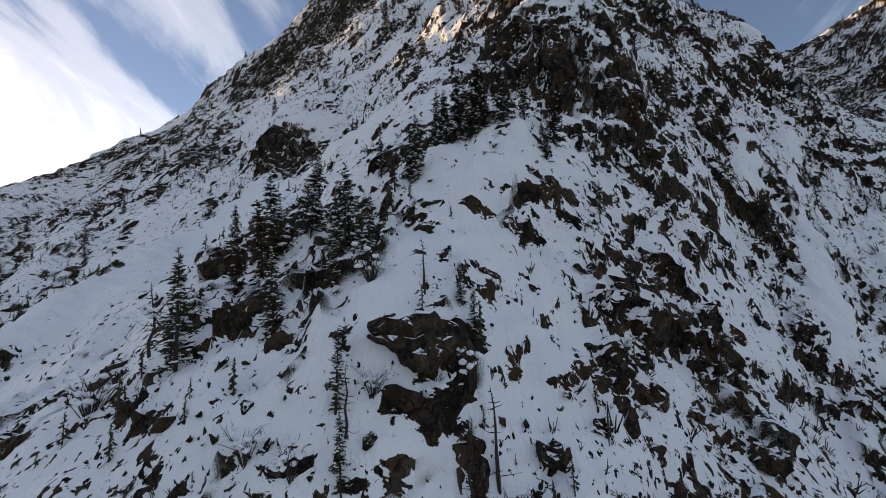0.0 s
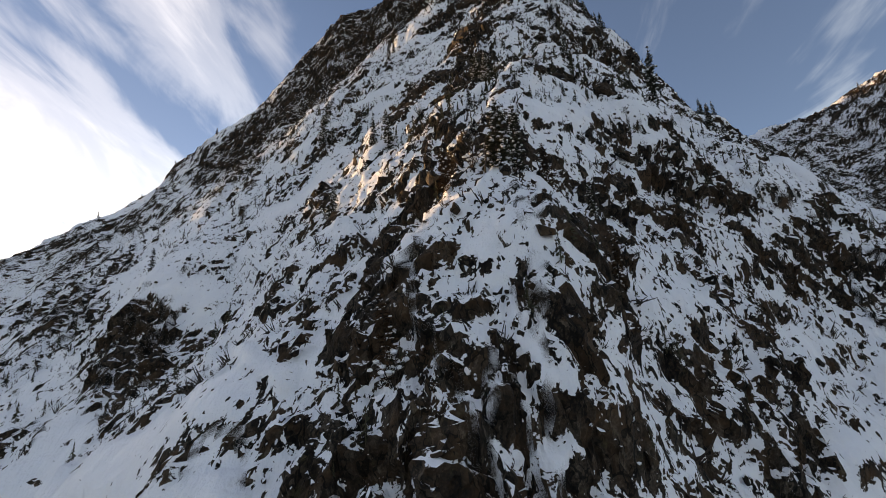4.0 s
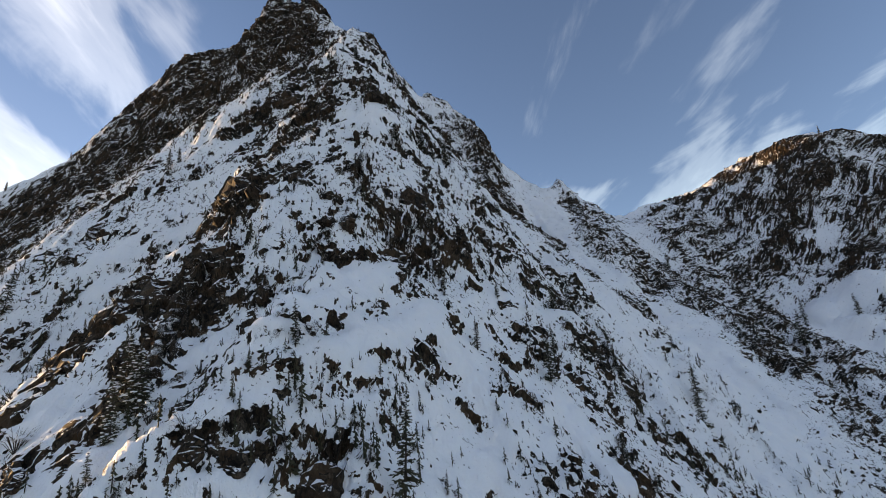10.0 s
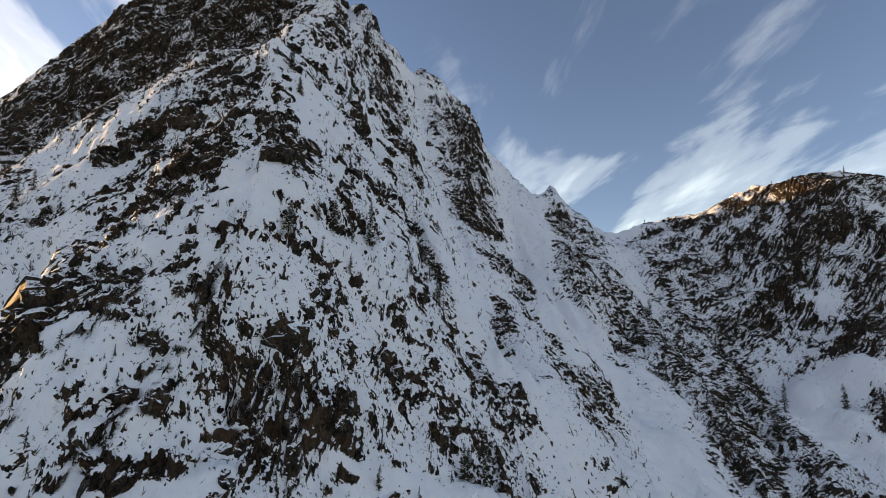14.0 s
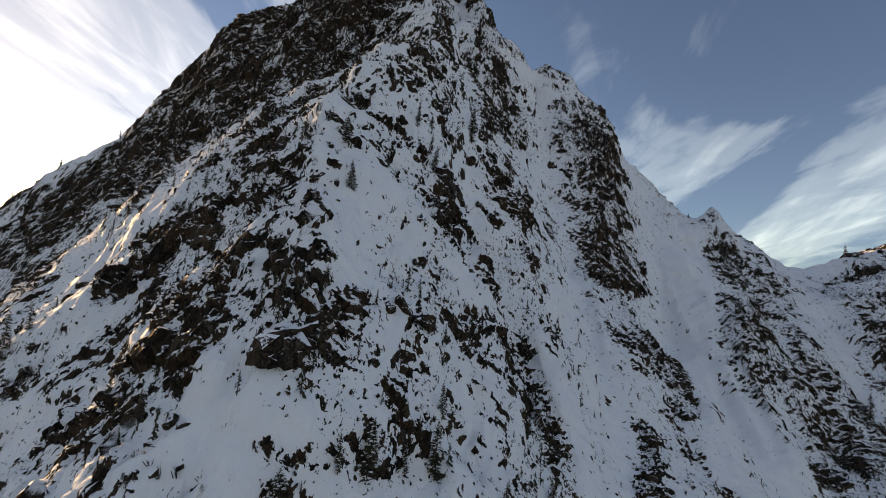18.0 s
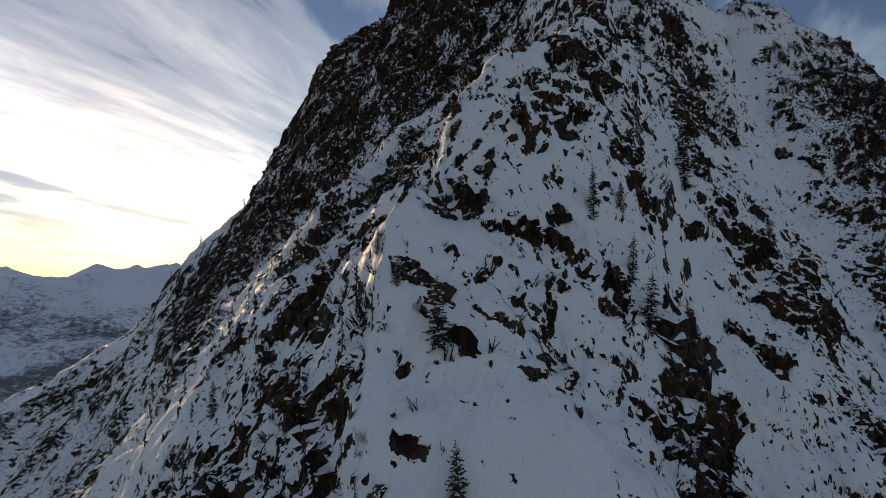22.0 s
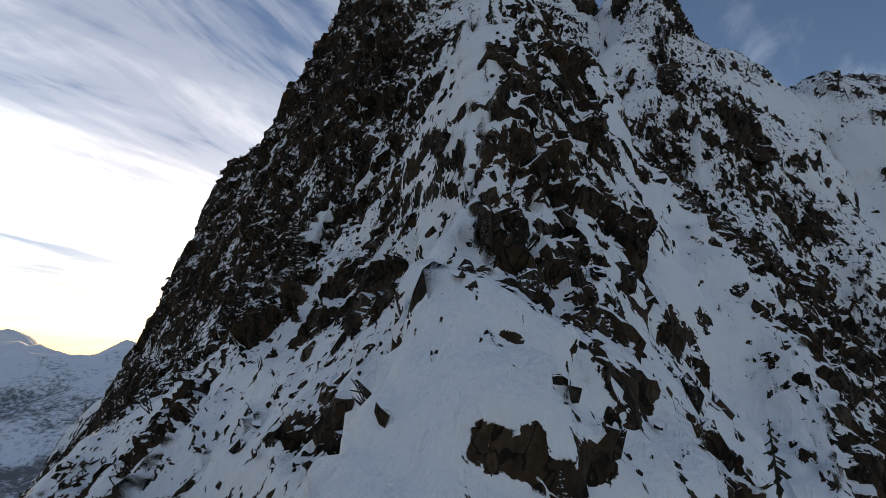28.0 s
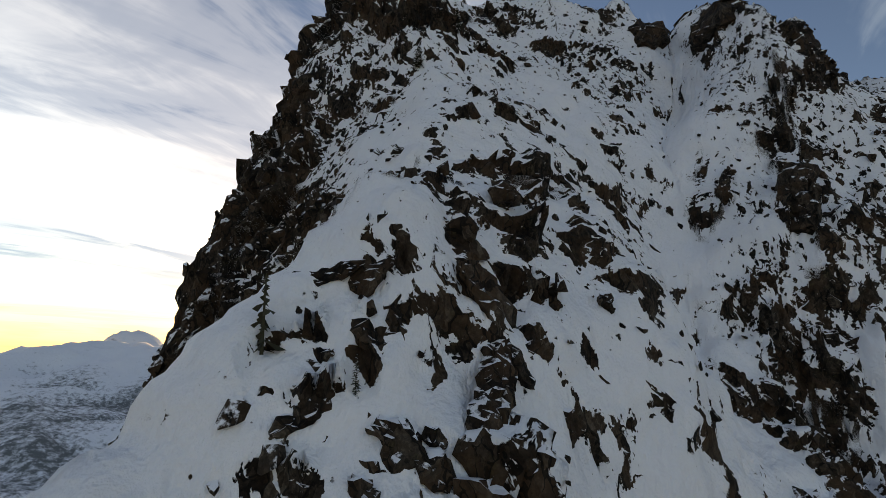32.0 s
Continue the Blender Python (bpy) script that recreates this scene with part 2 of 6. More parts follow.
def far_material():
    m, n = material("far_snow_and_forest")
    g = n("ShaderNodeNewGeometry")
    place = g.outputs["Position"]
    up = n("ShaderNodeSeparateXYZ", {0: g.outputs["Normal"]}).outputs[2]
    high = n("ShaderNodeSeparateXYZ", {0: place}).outputs[2]
    trees = n.noise(place, 0.055, 8.0, 0.75)
    stand = n.noise(place, 0.0042, 5.0, 0.6)
    dens = n.math("ADD", n.math("MULTIPLY", trees, 0.65), n.math("MULTIPLY", stand, 0.55))
    dens = n.math("SUBTRACT", dens, n.math("MULTIPLY", n.math("SUBTRACT", high, 300.0), 0.0006))
    wood = n.ramp(dens, [(0.57, 0.0), (0.69, 1.0)])
    crag = n.ramp(n.math("ADD", up, n.math("MULTIPLY", n.math("SUBTRACT", n.noise(place, 0.02, 6.0, 0.7), 0.5), 0.8)), [(0.55, 1.0), (0.68, 0.0)])
    colour = n.mix(n.math("MULTIPLY", crag, 0.5), snow_colour(n, place), (0.06, 0.055, 0.05, 1))
    colour = n.mix(n.math("MULTIPLY", wood, 0.85), colour, (0.035, 0.045, 0.04, 1))
    finish(n, colour, 0.8, n.noise(place, 0.05, 6.0, 0.65), 6.0, 0.6)
    return m


MOUNTAIN, SNOW, BARK = mountain_material(), snow_material(), bark_material()
LOOSE, BARE_ROCK = loose_rock_material("snow_dusted_rock", 0.6), loose_rock_material("bare_rock", 0.76)
NEEDLES = needle_material("fir_needles", (0.016, 0.02, 0.013), (0.085, 0.074, 0.044))
BROWNED = needle_material("browned_needles", (0.03, 0.018, 0.01), (0.10, 0.055, 0.028))
FAR = far_material()


# ---- noise on arrays ----
def lattice(ix, iy, iz, seed):
    with np.errstate(over="ignore"):
        h = ix.astype(np.uint32) * np.uint32(374761393) + iy.astype(np.uint32) * np.uint32(668265263) + iz.astype(np.uint32) * np.uint32(2147483647 - 58) + np.uint32(seed * 974711 + 12345)
        h = (h ^ (h >> np.uint32(13))) * np.uint32(1274126177)
        h = (h ^ (h >> np.uint32(15))) * np.uint32(2246822519)
        h ^= h >> np.uint32(16)
    return h.astype(np.float32) / np.float32(4294967296.0)


def smooth_noise(x, y, z, seed):
    """Value noise from -1 to 1."""
    fx, fy, fz = np.floor(x), np.floor(y), np.floor(z)
    ix, iy, iz = fx.astype(np.int64), fy.astype(np.int64), fz.astype(np.int64)
    u, v, w = ((t := a - f) * t * t * (t * (6 * t - 15) + 10) for a, f in ((x, fx), (y, fy), (z, fz)))
    out = 0
    for dx in (0, 1):
        for dy in (0, 1):
            for dz in (0, 1):
                part_of = (u if dx else 1 - u) * (v if dy else 1 - v) * (w if dz else 1 - w)
                out = out + part_of * lattice(ix + dx, iy + dy, iz + dz, seed)
    return out * 2 - 1


def layered(x, y, z, size, octaves, seed, rough=0.5):
    total, amp = 0, 1.0
    for k in range(octaves):
        f = 2.03**k / size
        total = total + amp * smooth_noise(x * f, y * f, z * f, seed + k)
        amp *= rough
    return total


def facets(u, v, size, stretch, turn, seed):
    """Tilted plates of about size metres, longer by stretch along turn degrees: height from about -1 to 1, and the way to the next joint."""
    c, s = math.cos(radians(turn)), math.sin(radians(turn))
    a, b = (c * u + s * v) / (size * stretch), (-s * u + c * v) / size
    fa, fb = np.floor(a), np.floor(b)
    ia, ib = fa.astype(np.int64), fb.astype(np.int64)
    near, second, height = np.full(u.shape, 9.0), np.full(u.shape, 9.0), np.zeros(u.shape)
    for da in (-1, 0, 1):
        for db in (-1, 0, 1):
            ja, jb = ia + da, ib + db
            zero = np.zeros_like(ja)
            ea = a - ja - 0.5 - 0.9 * (lattice(ja, jb, zero, seed) - 0.5)
            eb = b - jb - 0.5 - 0.9 * (lattice(ja, jb, zero, seed + 1) - 0.5)
            d = np.hypot(ea, eb)
            tilt = 1.5 * ea * (lattice(ja, jb, zero, seed + 2) - 0.5) + 1.5 * eb * (lattice(ja, jb, zero, seed + 3) - 0.65)
            h = 1.7 * (lattice(ja, jb, zero, seed + 4) - 0.5) + tilt
            closer = d < near
            second = np.where(closer, near, np.minimum(second, d))
            height = np.where(closer, h, height)
            near = np.where(closer, d, near)
    return height, second - near


# ---- the mountain ----
# Ridge, foot and gully lines of the mountain: x, y, height.
LINES = {
    "spine_low": [(-6, 8, 278), (-2, 27, 305), (6, 35, 316), (9, 48, 331), (17, 63, 352), (24, 80, 370), (34, 85, 381)],
    "terrace": [(2, 86, 360), (12, 104, 388), (24, 100, 389), (34, 97, 384), (44, 104, 389), (58, 107, 385), (67, 109, 378)],
    "band": [(12, 128, 411), (25, 119, 413), (38, 117, 424), (46, 116, 427), (52, 119, 419), (65, 123, 407)],
    "spine_mid": [(38, 117, 424), (39, 125, 437), (38, 136, 449), (34, 146, 464), (37, 152, 471), (41, 163, 482), (46, 174, 491), (46, 180, 488), (46, 187, 499), (44, 197, 514), (43, 203, 521), (45, 210, 529)],
    "ramp": [(10, 112, 391), (12, 129, 414), (12, 136, 423), (24, 134, 430), (26, 140, 444)],
    "tower": [(36, 214, 532), (28, 220, 537), (22, 224, 561), (12, 227, 541), (3, 230, 546), (-7, 231, 544), (-14, 235, 528), (-20, 239, 529), (-32, 241, 533), (-41, 244, 542), (-43, 252, 536)],
    "tower_foot": [(34, 199, 505), (30, 206, 506), (12, 210, 501), (-8, 207, 484), (-21, 220, 473), (-37, 219, 474), (-54, 228, 457), (-70, 233, 462), (-87, 240, 455), (-115, 246, 439)],
    "left_sky": [(-43, 252, 536), (-60, 264, 531), (-77, 278, 521), (-105, 278, 486), (-138, 269, 460), (-154, 263, 433), (-171, 258, 424), (-182, 249, 412), (-200, 240, 397), (-240, 236, 384), (-330, 222, 360), (-420, 150, 325)],
    "left_spur": [(-63, 241, 490), (-87, 256, 487), (-111, 258, 472), (-138, 268, 458)],
    "bowl": [(24, 236, 556), (32, 248, 561), (40, 265, 570), (41, 285, 575)],
    "gully_one": [(44, 281, 568), (46, 262, 559), (46, 245, 532), (50, 225, 516), (54, 210, 499), (58, 190, 482), (57, 174, 471), (60, 160, 441), (60, 145, 441), (62, 132, 422)],
    "dome": [(50, 279, 570), (55, 254, 554), (60, 248, 541), (63, 237, 514), (72, 237, 493), (67, 201, 472), (66, 185, 467), (72, 164, 434), (80, 150, 413), (85, 138, 392), (76, 115, 380), (69, 88, 349)],
    "dome_side": [(60, 248, 541), (55, 237, 525), (52, 241, 532)],
    "gully_two": [(80, 281, 536), (83, 262, 519), (85, 240, 483), (87, 215, 457), (89, 190, 437), (91, 165, 415), (97, 134, 386), (105, 123, 359)],
    "pillar": [(60, 272, 549), (84, 277, 547), (88, 289, 546), (100, 287, 538), (113, 283, 526), (110, 265, 504), (107, 247, 479), (100, 221, 445), (116, 197, 419), (124, 170, 393)],
    "gully_three": [(132, 290, 508), (125, 250, 466), (121, 224, 434), (130, 200, 413), (138, 175, 389)],
    "knob": [(140, 300, 500), (152, 284, 479), (160, 276, 485), (155, 259, 458), (149, 222, 430), (163, 210, 407), (172, 185, 384)],
    "pass_line": [(180, 302, 476), (202, 309, 462), (220, 312, 458)],
    "right_sky": [(220, 312, 458), (241, 314, 471), (266, 273, 483), (267, 250, 477), (276, 240, 481), (298, 232, 493), (318, 222, 483), (345, 205, 469), (380, 190, 458)],
    "right_face": [(210, 270, 459), (230, 242, 435), (237, 207, 407), (245, 193, 407)],
    "right_low": [(209, 194, 382), (262, 186, 414), (300, 160, 408)],
    "skirt_right": [(12, 24, 287), (16, 32, 295), (31, 44, 297), (55, 66, 319), (61, 80, 351), (78, 103, 364), (104, 122, 361)],
    "skirt_inner": [(15, 36, 310), (22, 43, 319), (38, 61, 330), (46, 73, 343), (42, 76, 363), (52, 84, 359)],
    "left_slope": [(-6, 24, 301), (-13, 60, 323), (-13, 83, 338), (-10, 96, 359), (-1, 82, 356)],
    "left_apron": [(-42, 58, 308), (-46, 77, 317), (-66, 95, 326), (-40, 79, 321), (-28, 84, 332), (-27, 96, 355), (-38, 101, 353), (-16, 103, 363)],
    "left_far": [(-91, 221, 413), (-130, 230, 398), (-141, 206, 374), (-184, 224, 365)],
    "left_mid": [(-60, 150, 382), (-100, 160, 362)],
    "tower_back": [(-6, 242, 552), (4, 240, 576), (14, 238, 564), (24, 233, 562), (30, 226, 550)],
    "tower_face": [(28, 212, 523), (16, 218, 535), (4, 221, 510), (-8, 222, 511), (-22, 227, 500), (-40, 233, 506)],
    "spine_left": [(28, 150, 461), (32, 160, 471), (37, 170, 477), (40, 180, 481), (37, 190, 492), (36, 198, 503), (38, 207, 526)],
    "flank_left": [(14, 150, 448), (18, 165, 470), (22, 180, 479), (15, 190, 483), (22, 195, 491)],
    "flank_low": [(-20, 150, 416), (-20, 180, 445), (-40, 190, 436)],
    "spine_right": [(48, 150, 453), (51, 160, 473), (53, 170, 482), (52, 182, 485), (52, 202, 495)],
    "pass_gully": [(205, 298, 469), (197, 280, 463), (190, 260, 452), (184, 230, 423)],
}
# The low ground all round and the far side of the mountain.
RIM = [(-260, -60, 215), (-100, -60, 215), (0, -60, 215), (120, -60, 215), (300, -60, 215), (420, -60, 220), (420, 60, 280), (420, 140, 420), (200, 60, 280), (120, 60, 285), (150, 110, 325), (-150, 400, 430), (0, 420, 480), (120, 420, 460), (240, 420, 420), (420, 420, 420), (420, 260, 500), (110, 340, 510), (-440, 420, 260), (-440, 300, 300), (-300, 400, 360), (-260, 60, 270), (-280, 150, 320), (-440, 40, 250), (-120, 40, 270), (-440, -60, 210), (-60, 340, 495), (0, 290, 556), (20, 335, 545)]

# Knolls, ledges and hollows between the lines: x, y, height.
KNOLLS_LOW = [(5.3, 28.3, 302.8), (-1.3, 29.1, 307.5), (8.0, 32.1, 309.5), (12.8, 33.3, 305.7), (17.9, 36.3, 303.1), (1.8, 41.6, 318.4), (11.8, 42.6, 320.0), (17.2, 44.0, 321.2), (14.9, 44.6, 329.2), (20.0, 45.1, 323.3), (10.0, 47.4, 330.9), (26.3, 48.7, 319.8), (22.2, 49.3, 336.7)]
KNOLLS_RIDGE = [(17.8, 64.3, 355.5), (22.8, 67.0, 359.9), (34.2, 68.8, 348.1), (-46.2, 72.0, 310.9), (45.3, 74.7, 351.7), (30.2, 75.2, 363.8), (22.9, 75.3, 368.1), (25.7, 77.5, 371.9), (37.7, 79.7, 367.8), (-2.6, 80.3, 347.8), (-27.9, 83.7, 329.9), (70.8, 88.0, 345.1), (25.1, 88.3, 377.5), (-33.3, 90.3, 342.4), (35.5, 91.8, 385.6), (29.4, 93.6, 383.4), (35.8, 97.8, 390.3), (27.8, 101.7, 398.4), (81.3, 104.2, 362.2), (44.9, 106.4, 391.0), (70.8, 107.6, 372.3), (23.1, 108.7, 402.4)]
KNOLLS_BAND = [(42.7, 111.0, 416.0), (1.4, 111.3, 381.9), (58.5, 112.1, 390.1), (11.4, 112.2, 391.8), (56.1, 115.0, 401.6), (43.3, 115.3, 419.8), (-12.0, 116.1, 385.0), (75.2, 118.1, 380.5), (38.7, 118.3, 425.9), (41.1, 119.6, 427.1), (45.5, 120.1, 429.8), (51.8, 121.2, 420.7), (35.8, 121.8, 426.8), (42.4, 123.5, 436.8), (48.0, 127.8, 435.0), (43.2, 128.2, 441.7), (41.5, 132.8, 446.0), (45.0, 133.8, 442.9), (51.8, 135.1, 433.4), (48.4, 135.5, 440.9)]
KNOLLS_STEP = [(26.9, 140.1, 443.8), (36.9, 141.5, 457.2), (42.9, 144.8, 459.5), (18.7, 145.1, 442.2), (33.7, 145.2, 461.5), (37.4, 146.9, 466.6), (31.1, 147.4, 462.3), (47.0, 148.3, 452.4), (39.8, 148.6, 464.4), (54.8, 148.9, 445.8), (47.1, 150.5, 458.7), (56.1, 151.1, 448.8), (36.7, 151.3, 466.0), (69.9, 152.3, 421.3), (62.4, 152.7, 445.9), (47.1, 153.1, 461.2), (43.5, 155.8, 472.6)]
KNOLLS_RIB = [(47.5, 160.4, 474.0), (46.6, 162.5, 481.3), (53.6, 164.4, 468.0), (62.5, 169.1, 454.3), (53.5, 172.7, 476.2), (50.4, 173.6, 487.1), (64.9, 177.5, 461.5), (51.6, 179.8, 487.7), (45.0, 182.4, 491.6), (59.9, 183.4, 477.6), (45.7, 188.6, 501.9), (39.3, 190.5, 497.6), (45.6, 191.1, 505.2), (46.2, 193.5, 508.3), (46.7, 197.1, 509.9), (217.6, 198.0, 380.0), (44.7, 200.8, 512.6), (48.6, 201.2, 504.9)]
KNOLLS_HEAD = [(46.8, 206.3, 516.7), (55.4, 206.6, 498.1), (151.5, 206.6, 402.2), (44.7, 206.8, 524.3), (160.6, 211.1, 401.3), (50.3, 211.2, 509.0), (55.1, 211.6, 503.4), (51.1, 216.0, 515.6), (100.3, 217.8, 444.4), (54.2, 221.3, 509.8), (63.4, 233.5, 505.0), (54.4, 233.7, 512.9), (56.8, 237.6, 522.8), (71.6, 237.9, 484.5), (-39.8, 244.1, 536.2), (59.3, 244.1, 526.9), (108.5, 255.2, 500.4), (106.2, 256.1, 496.5), (159.8, 279.4, 479.2), (163.3, 282.6, 483.0)]
KNOLLS_EDGE = [(42.2, 201.7, 519), (42.2, 198.1, 516.3), (43.8, 207.6, 526), (40.9, 206.4, 523.8), (37.6, 206.3, 523.6), (35, 208.8, 525.7), (47.4, 209.9, 518.8)]
KNOLLS_CREST = [(22, 115.6, 411.4), (53.4, 110.1, 399.6), (56.8, 133.6, 429.3), (66.2, 133.1, 418.6), (92.8, 142, 401.4), (44.2, 163.4, 482.4), (41.3, 160.3, 480.8), (40.1, 157.8, 477.2), (39.6, 155.9, 475.6), (39.5, 154.1, 473.6), (50.9, 170.2, 481), (48.3, 162.1, 477.4), (46, 172.4, 488.6), (47.7, 181.5, 495.4), (50, 172.7, 486.7), (53, 192.5, 493.3), (43.4, 203, 519), (47.5, 204.7, 512.4), (49, 210.9, 513), (47.9, 194.9, 504.6), (53.8, 235.4, 520.6), (43.6, 246.5, 542.4), (76, 240.9, 492.9), (145.3, 204.7, 411)]
KNOLLS = KNOLLS_EDGE + KNOLLS_CREST + KNOLLS_LOW + KNOLLS_RIDGE + KNOLLS_BAND + KNOLLS_STEP + KNOLLS_RIB + KNOLLS_HEAD

# The sharp crest, which drops away on its left: x, y.
ARETES = [[(12, 52), (17.8, 64.3), (22.9, 75.3), (26.6, 77.5), (35.6, 92), (35.8, 98), (42.7, 111), (43.3, 115.3), (42.6, 124), (43.2, 128.2), (41.5, 132.8), (36.6, 141.5), (36.4, 147), (38, 151.5), (38.9, 156), (41, 160.5), (44.6, 168), (46, 173), (47.5, 181), (45.5, 184.5), (45, 189), (42.6, 197), (41.6, 202), (42, 207)]]

# Bare crags and smooth snowfields: x, y, radius, amount.
CRAGS_LOW = [(22, 62, 5, 0.5), (38, 68, 6, 0.35), (52, 75, 6, 0.25), (-5, 85, 10, 0.35), (11, 73, 5, 0.35), (-23, 105, 8, 0.3), (13, 45, 7, 0.9), (5, 60, 8, 0.4), (20, 58, 6, 0.3), (-22, 29, 4, 0.3), (8, 47, 5, 0.7), (19, 45, 4.5, 0.6), (-30, 87, 7, 0.9), (-17, 33, 5, 0.4), (27, 58, 6, 0.5), (14, 61, 5, 0.9), (31, 66, 6, 0.5), (42, 73, 6, 0.3), (-22, 38, 5, 0.2), (52, 77, 11, 0.25), (66, 91, 11, 0.2), (80, 107, 10, 0.2), (17, 32, 6, 0.1)]
CRAGS_MID = [(15, 101, 8, 0.55), (23, 108, 6, 0.8), (50, 109, 7, 0.5), (60, 112, 6, 0.3), (45, 106, 5, 0.3), (46, 121, 3, 0.5), (27, 126, 7, 0.4), (34, 127, 4, 0.3), (23, 140, 8, 0.6), (32, 137, 5, 0.6), (56, 152, 3, 0.9), (20, 152, 9, 0.3), (25, 163, 8, 0.8), (28, 174, 7, 0.8), (30, 183, 6, 0.4), (20, 205, 9, 0.5)]
CRAGS_HIGH = [(50.5, 168.5, 3.2, 0.9), (48, 186, 3, 0.4), (45.9, 198, 1.4, 0.7), (47.5, 209, 3.0, 0.4), (47.5, 206, 2.5, 0.3), (34, 197, 4, 0.2), (52, 196, 3, 0.5), (50, 186, 2.5, 0.3)]
CRAGS_FAR = [(0, 222, 22, 1.0), (-28, 231, 18, 0.95), (-58, 236, 18, 0.5), (-88, 250, 22, 0.45), (24, 214, 9, 0.8), (10, 214, 12, 0.6), (108, 254, 13, 0.6), (103, 224, 6, 0.7), (58, 243, 5, 0.2), (40, 266, 8, 0.4), (156, 225, 16, 0.7), (125, 183, 9, 0.3), (262, 235, 45, 0.8), (235, 285, 30, 0.6), (57, 231, 4, 0.3), (61, 240, 5, 0.1), (190, 200, 28, 0.6), (215, 225, 25, 0.5), (64, 222, 6, 0.5), (59, 219, 4, 0.8), (61, 227, 5, 0.5), (63, 146, 6, 0.5), (70, 159, 6, 0.4), (75, 218, 6, 0.3), (62, 176, 5, 0.4), (89, 189, 8, 0.5), (88, 221, 10, 0.5), (57, 139, 5, 0.3), (119, 226, 8, 0.2)]
FIELDS_LOW = [(-48, 76, 15, 0.9), (-40, 62, 13, 0.7), (3, 31, 6, 0.7), (-2, 25, 4.5, 0.4), (9, 38.5, 3.5, 1.1), (10, 30, 5, 0.2), (27, 90, 5, 0.8), (55, 90, 7, 0.4), (48, 84, 5, 0.3), (32, 97, 5, 0.6), (35, 75, 5, 0.4), (32, 83, 4, 0.5), (8, 122, 8, 0.7), (15, 127, 6, 0.4), (34, 114, 5, 0.7), (40, 117, 4, 0.6), (45, 113, 4, 0.4), (30, 104, 4, 0.6), (9, 144, 7, 0.7), (-8, 147, 8, 0.6), (-4, 54, 8, 0.9), (19, 59, 2.5, 0.7), (29, 75, 4, 0.4), (-8, 105, 7, 0.4), (52, 98, 8, 0.6), (40, 97, 6, 0.8), (62, 102, 5, 0.4), (106, 122, 10, 0.8), (133, 141, 18, 0.8), (33, 86, 4, 0.6), (47, 86, 4, 0.4)]
FIELDS_MID = [(140, 248, 9, 1.0), (146, 190, 13, 0.8), (134, 202, 7, 0.9), (128, 225, 6, 0.8), (76, 164, 6, 0.8), (84, 178, 7, 0.8), (75, 212, 5, 0.9), (86, 245, 5, 0.8), (43, 117, 2.5, 0.5), (45, 140, 4, 0.7), (46, 133, 4, 0.6), (37, 145, 3, 0.7), (41, 145, 3, 0.5)]
FIELDS_HIGH = [(28, 198, 6, 0.35), (24, 202, 6, 0.3), (50, 207, 4, 0.6), (47, 197, 2.5, 0.3), (36, 196, 4, 0.3), (49, 203, 3, 0.5), (48, 212, 4, 0.5), (49, 198, 2.5, 0.4), (43, 184, 3, 0.8), (30, 186, 5, 0.4), (42, 128, 4, 0.5), (15, 152, 6, 0.4), (39, 203, 3, 0.8), (37, 199, 3, 0.5), (33, 190, 4, 0.3), (44.2, 192.5, 2.2, 0.9), (41, 194, 3, 0.8), (55, 165, 3, 0.4), (40, 154, 3.5, 0.8), (46, 156, 4, 0.4), (45, 163, 3.5, 0.8), (42, 159, 2, 0.8), (52, 167, 2.5, 0.6), (58, 175, 4.5, 0.9), (48, 175, 3, 0.8), (47, 179, 2, 0.7), (53.5, 212, 3.5, 0.9), (43, 191, 2.6, 0.8), (43, 199, 2.2, 0.8), (47, 200, 1.6, 0.6), (46, 203.5, 2, 0.7), (50, 228, 4, 1.0), (46, 245, 5, 1.0), (42.5, 203, 2.4, 0.9), (34, 219, 5, 0.7), (40, 231, 4, 0.6), (45, 262, 4, 0.9)]

# Cliffs, broken ground and smooth snow: from x, y to x, y, half width.
CLIFFS_A = [(-2.5, 21.7, -0.5, 21.8, 0.7), (5.3, 22.8, 4.4, 21.5, 0.7), (0.4, 23.4, 0.2, 22.6, 0.9), (-4.6, 23.6, -4.3, 22.4, 0.3), (-21.2, 25.1, -22.3, 24.9, 1.1), (9.3, 27.6, 9.6, 26.7, 0.5), (-13.7, 28.3, -10.7, 25.2, 0.8), (-19.7, 28.4, -21.1, 26.2, 1.3), (9.1, 28.9, 11.1, 29.9, 0.6), (12.8, 30.8, 19.2, 34, 1.4), (19.8, 35.9, 24.2, 39.2, 1.1), (16.6, 36.4, 17.9, 36.4, 0.7), (14.8, 36.5, 14.4, 35.1, 1), (15.2, 43.5, 18.9, 44.3, 2), (19.1, 43.7, 20.5, 43.8, 1.6), (5.9, 44, 8.4, 42.4, 1.1), (7.1, 44.8, 8.4, 47.7, 1.6), (12.6, 45.5, 12.5, 42.9, 2.4), (26.9, 49.2, 27.1, 49, 1)]
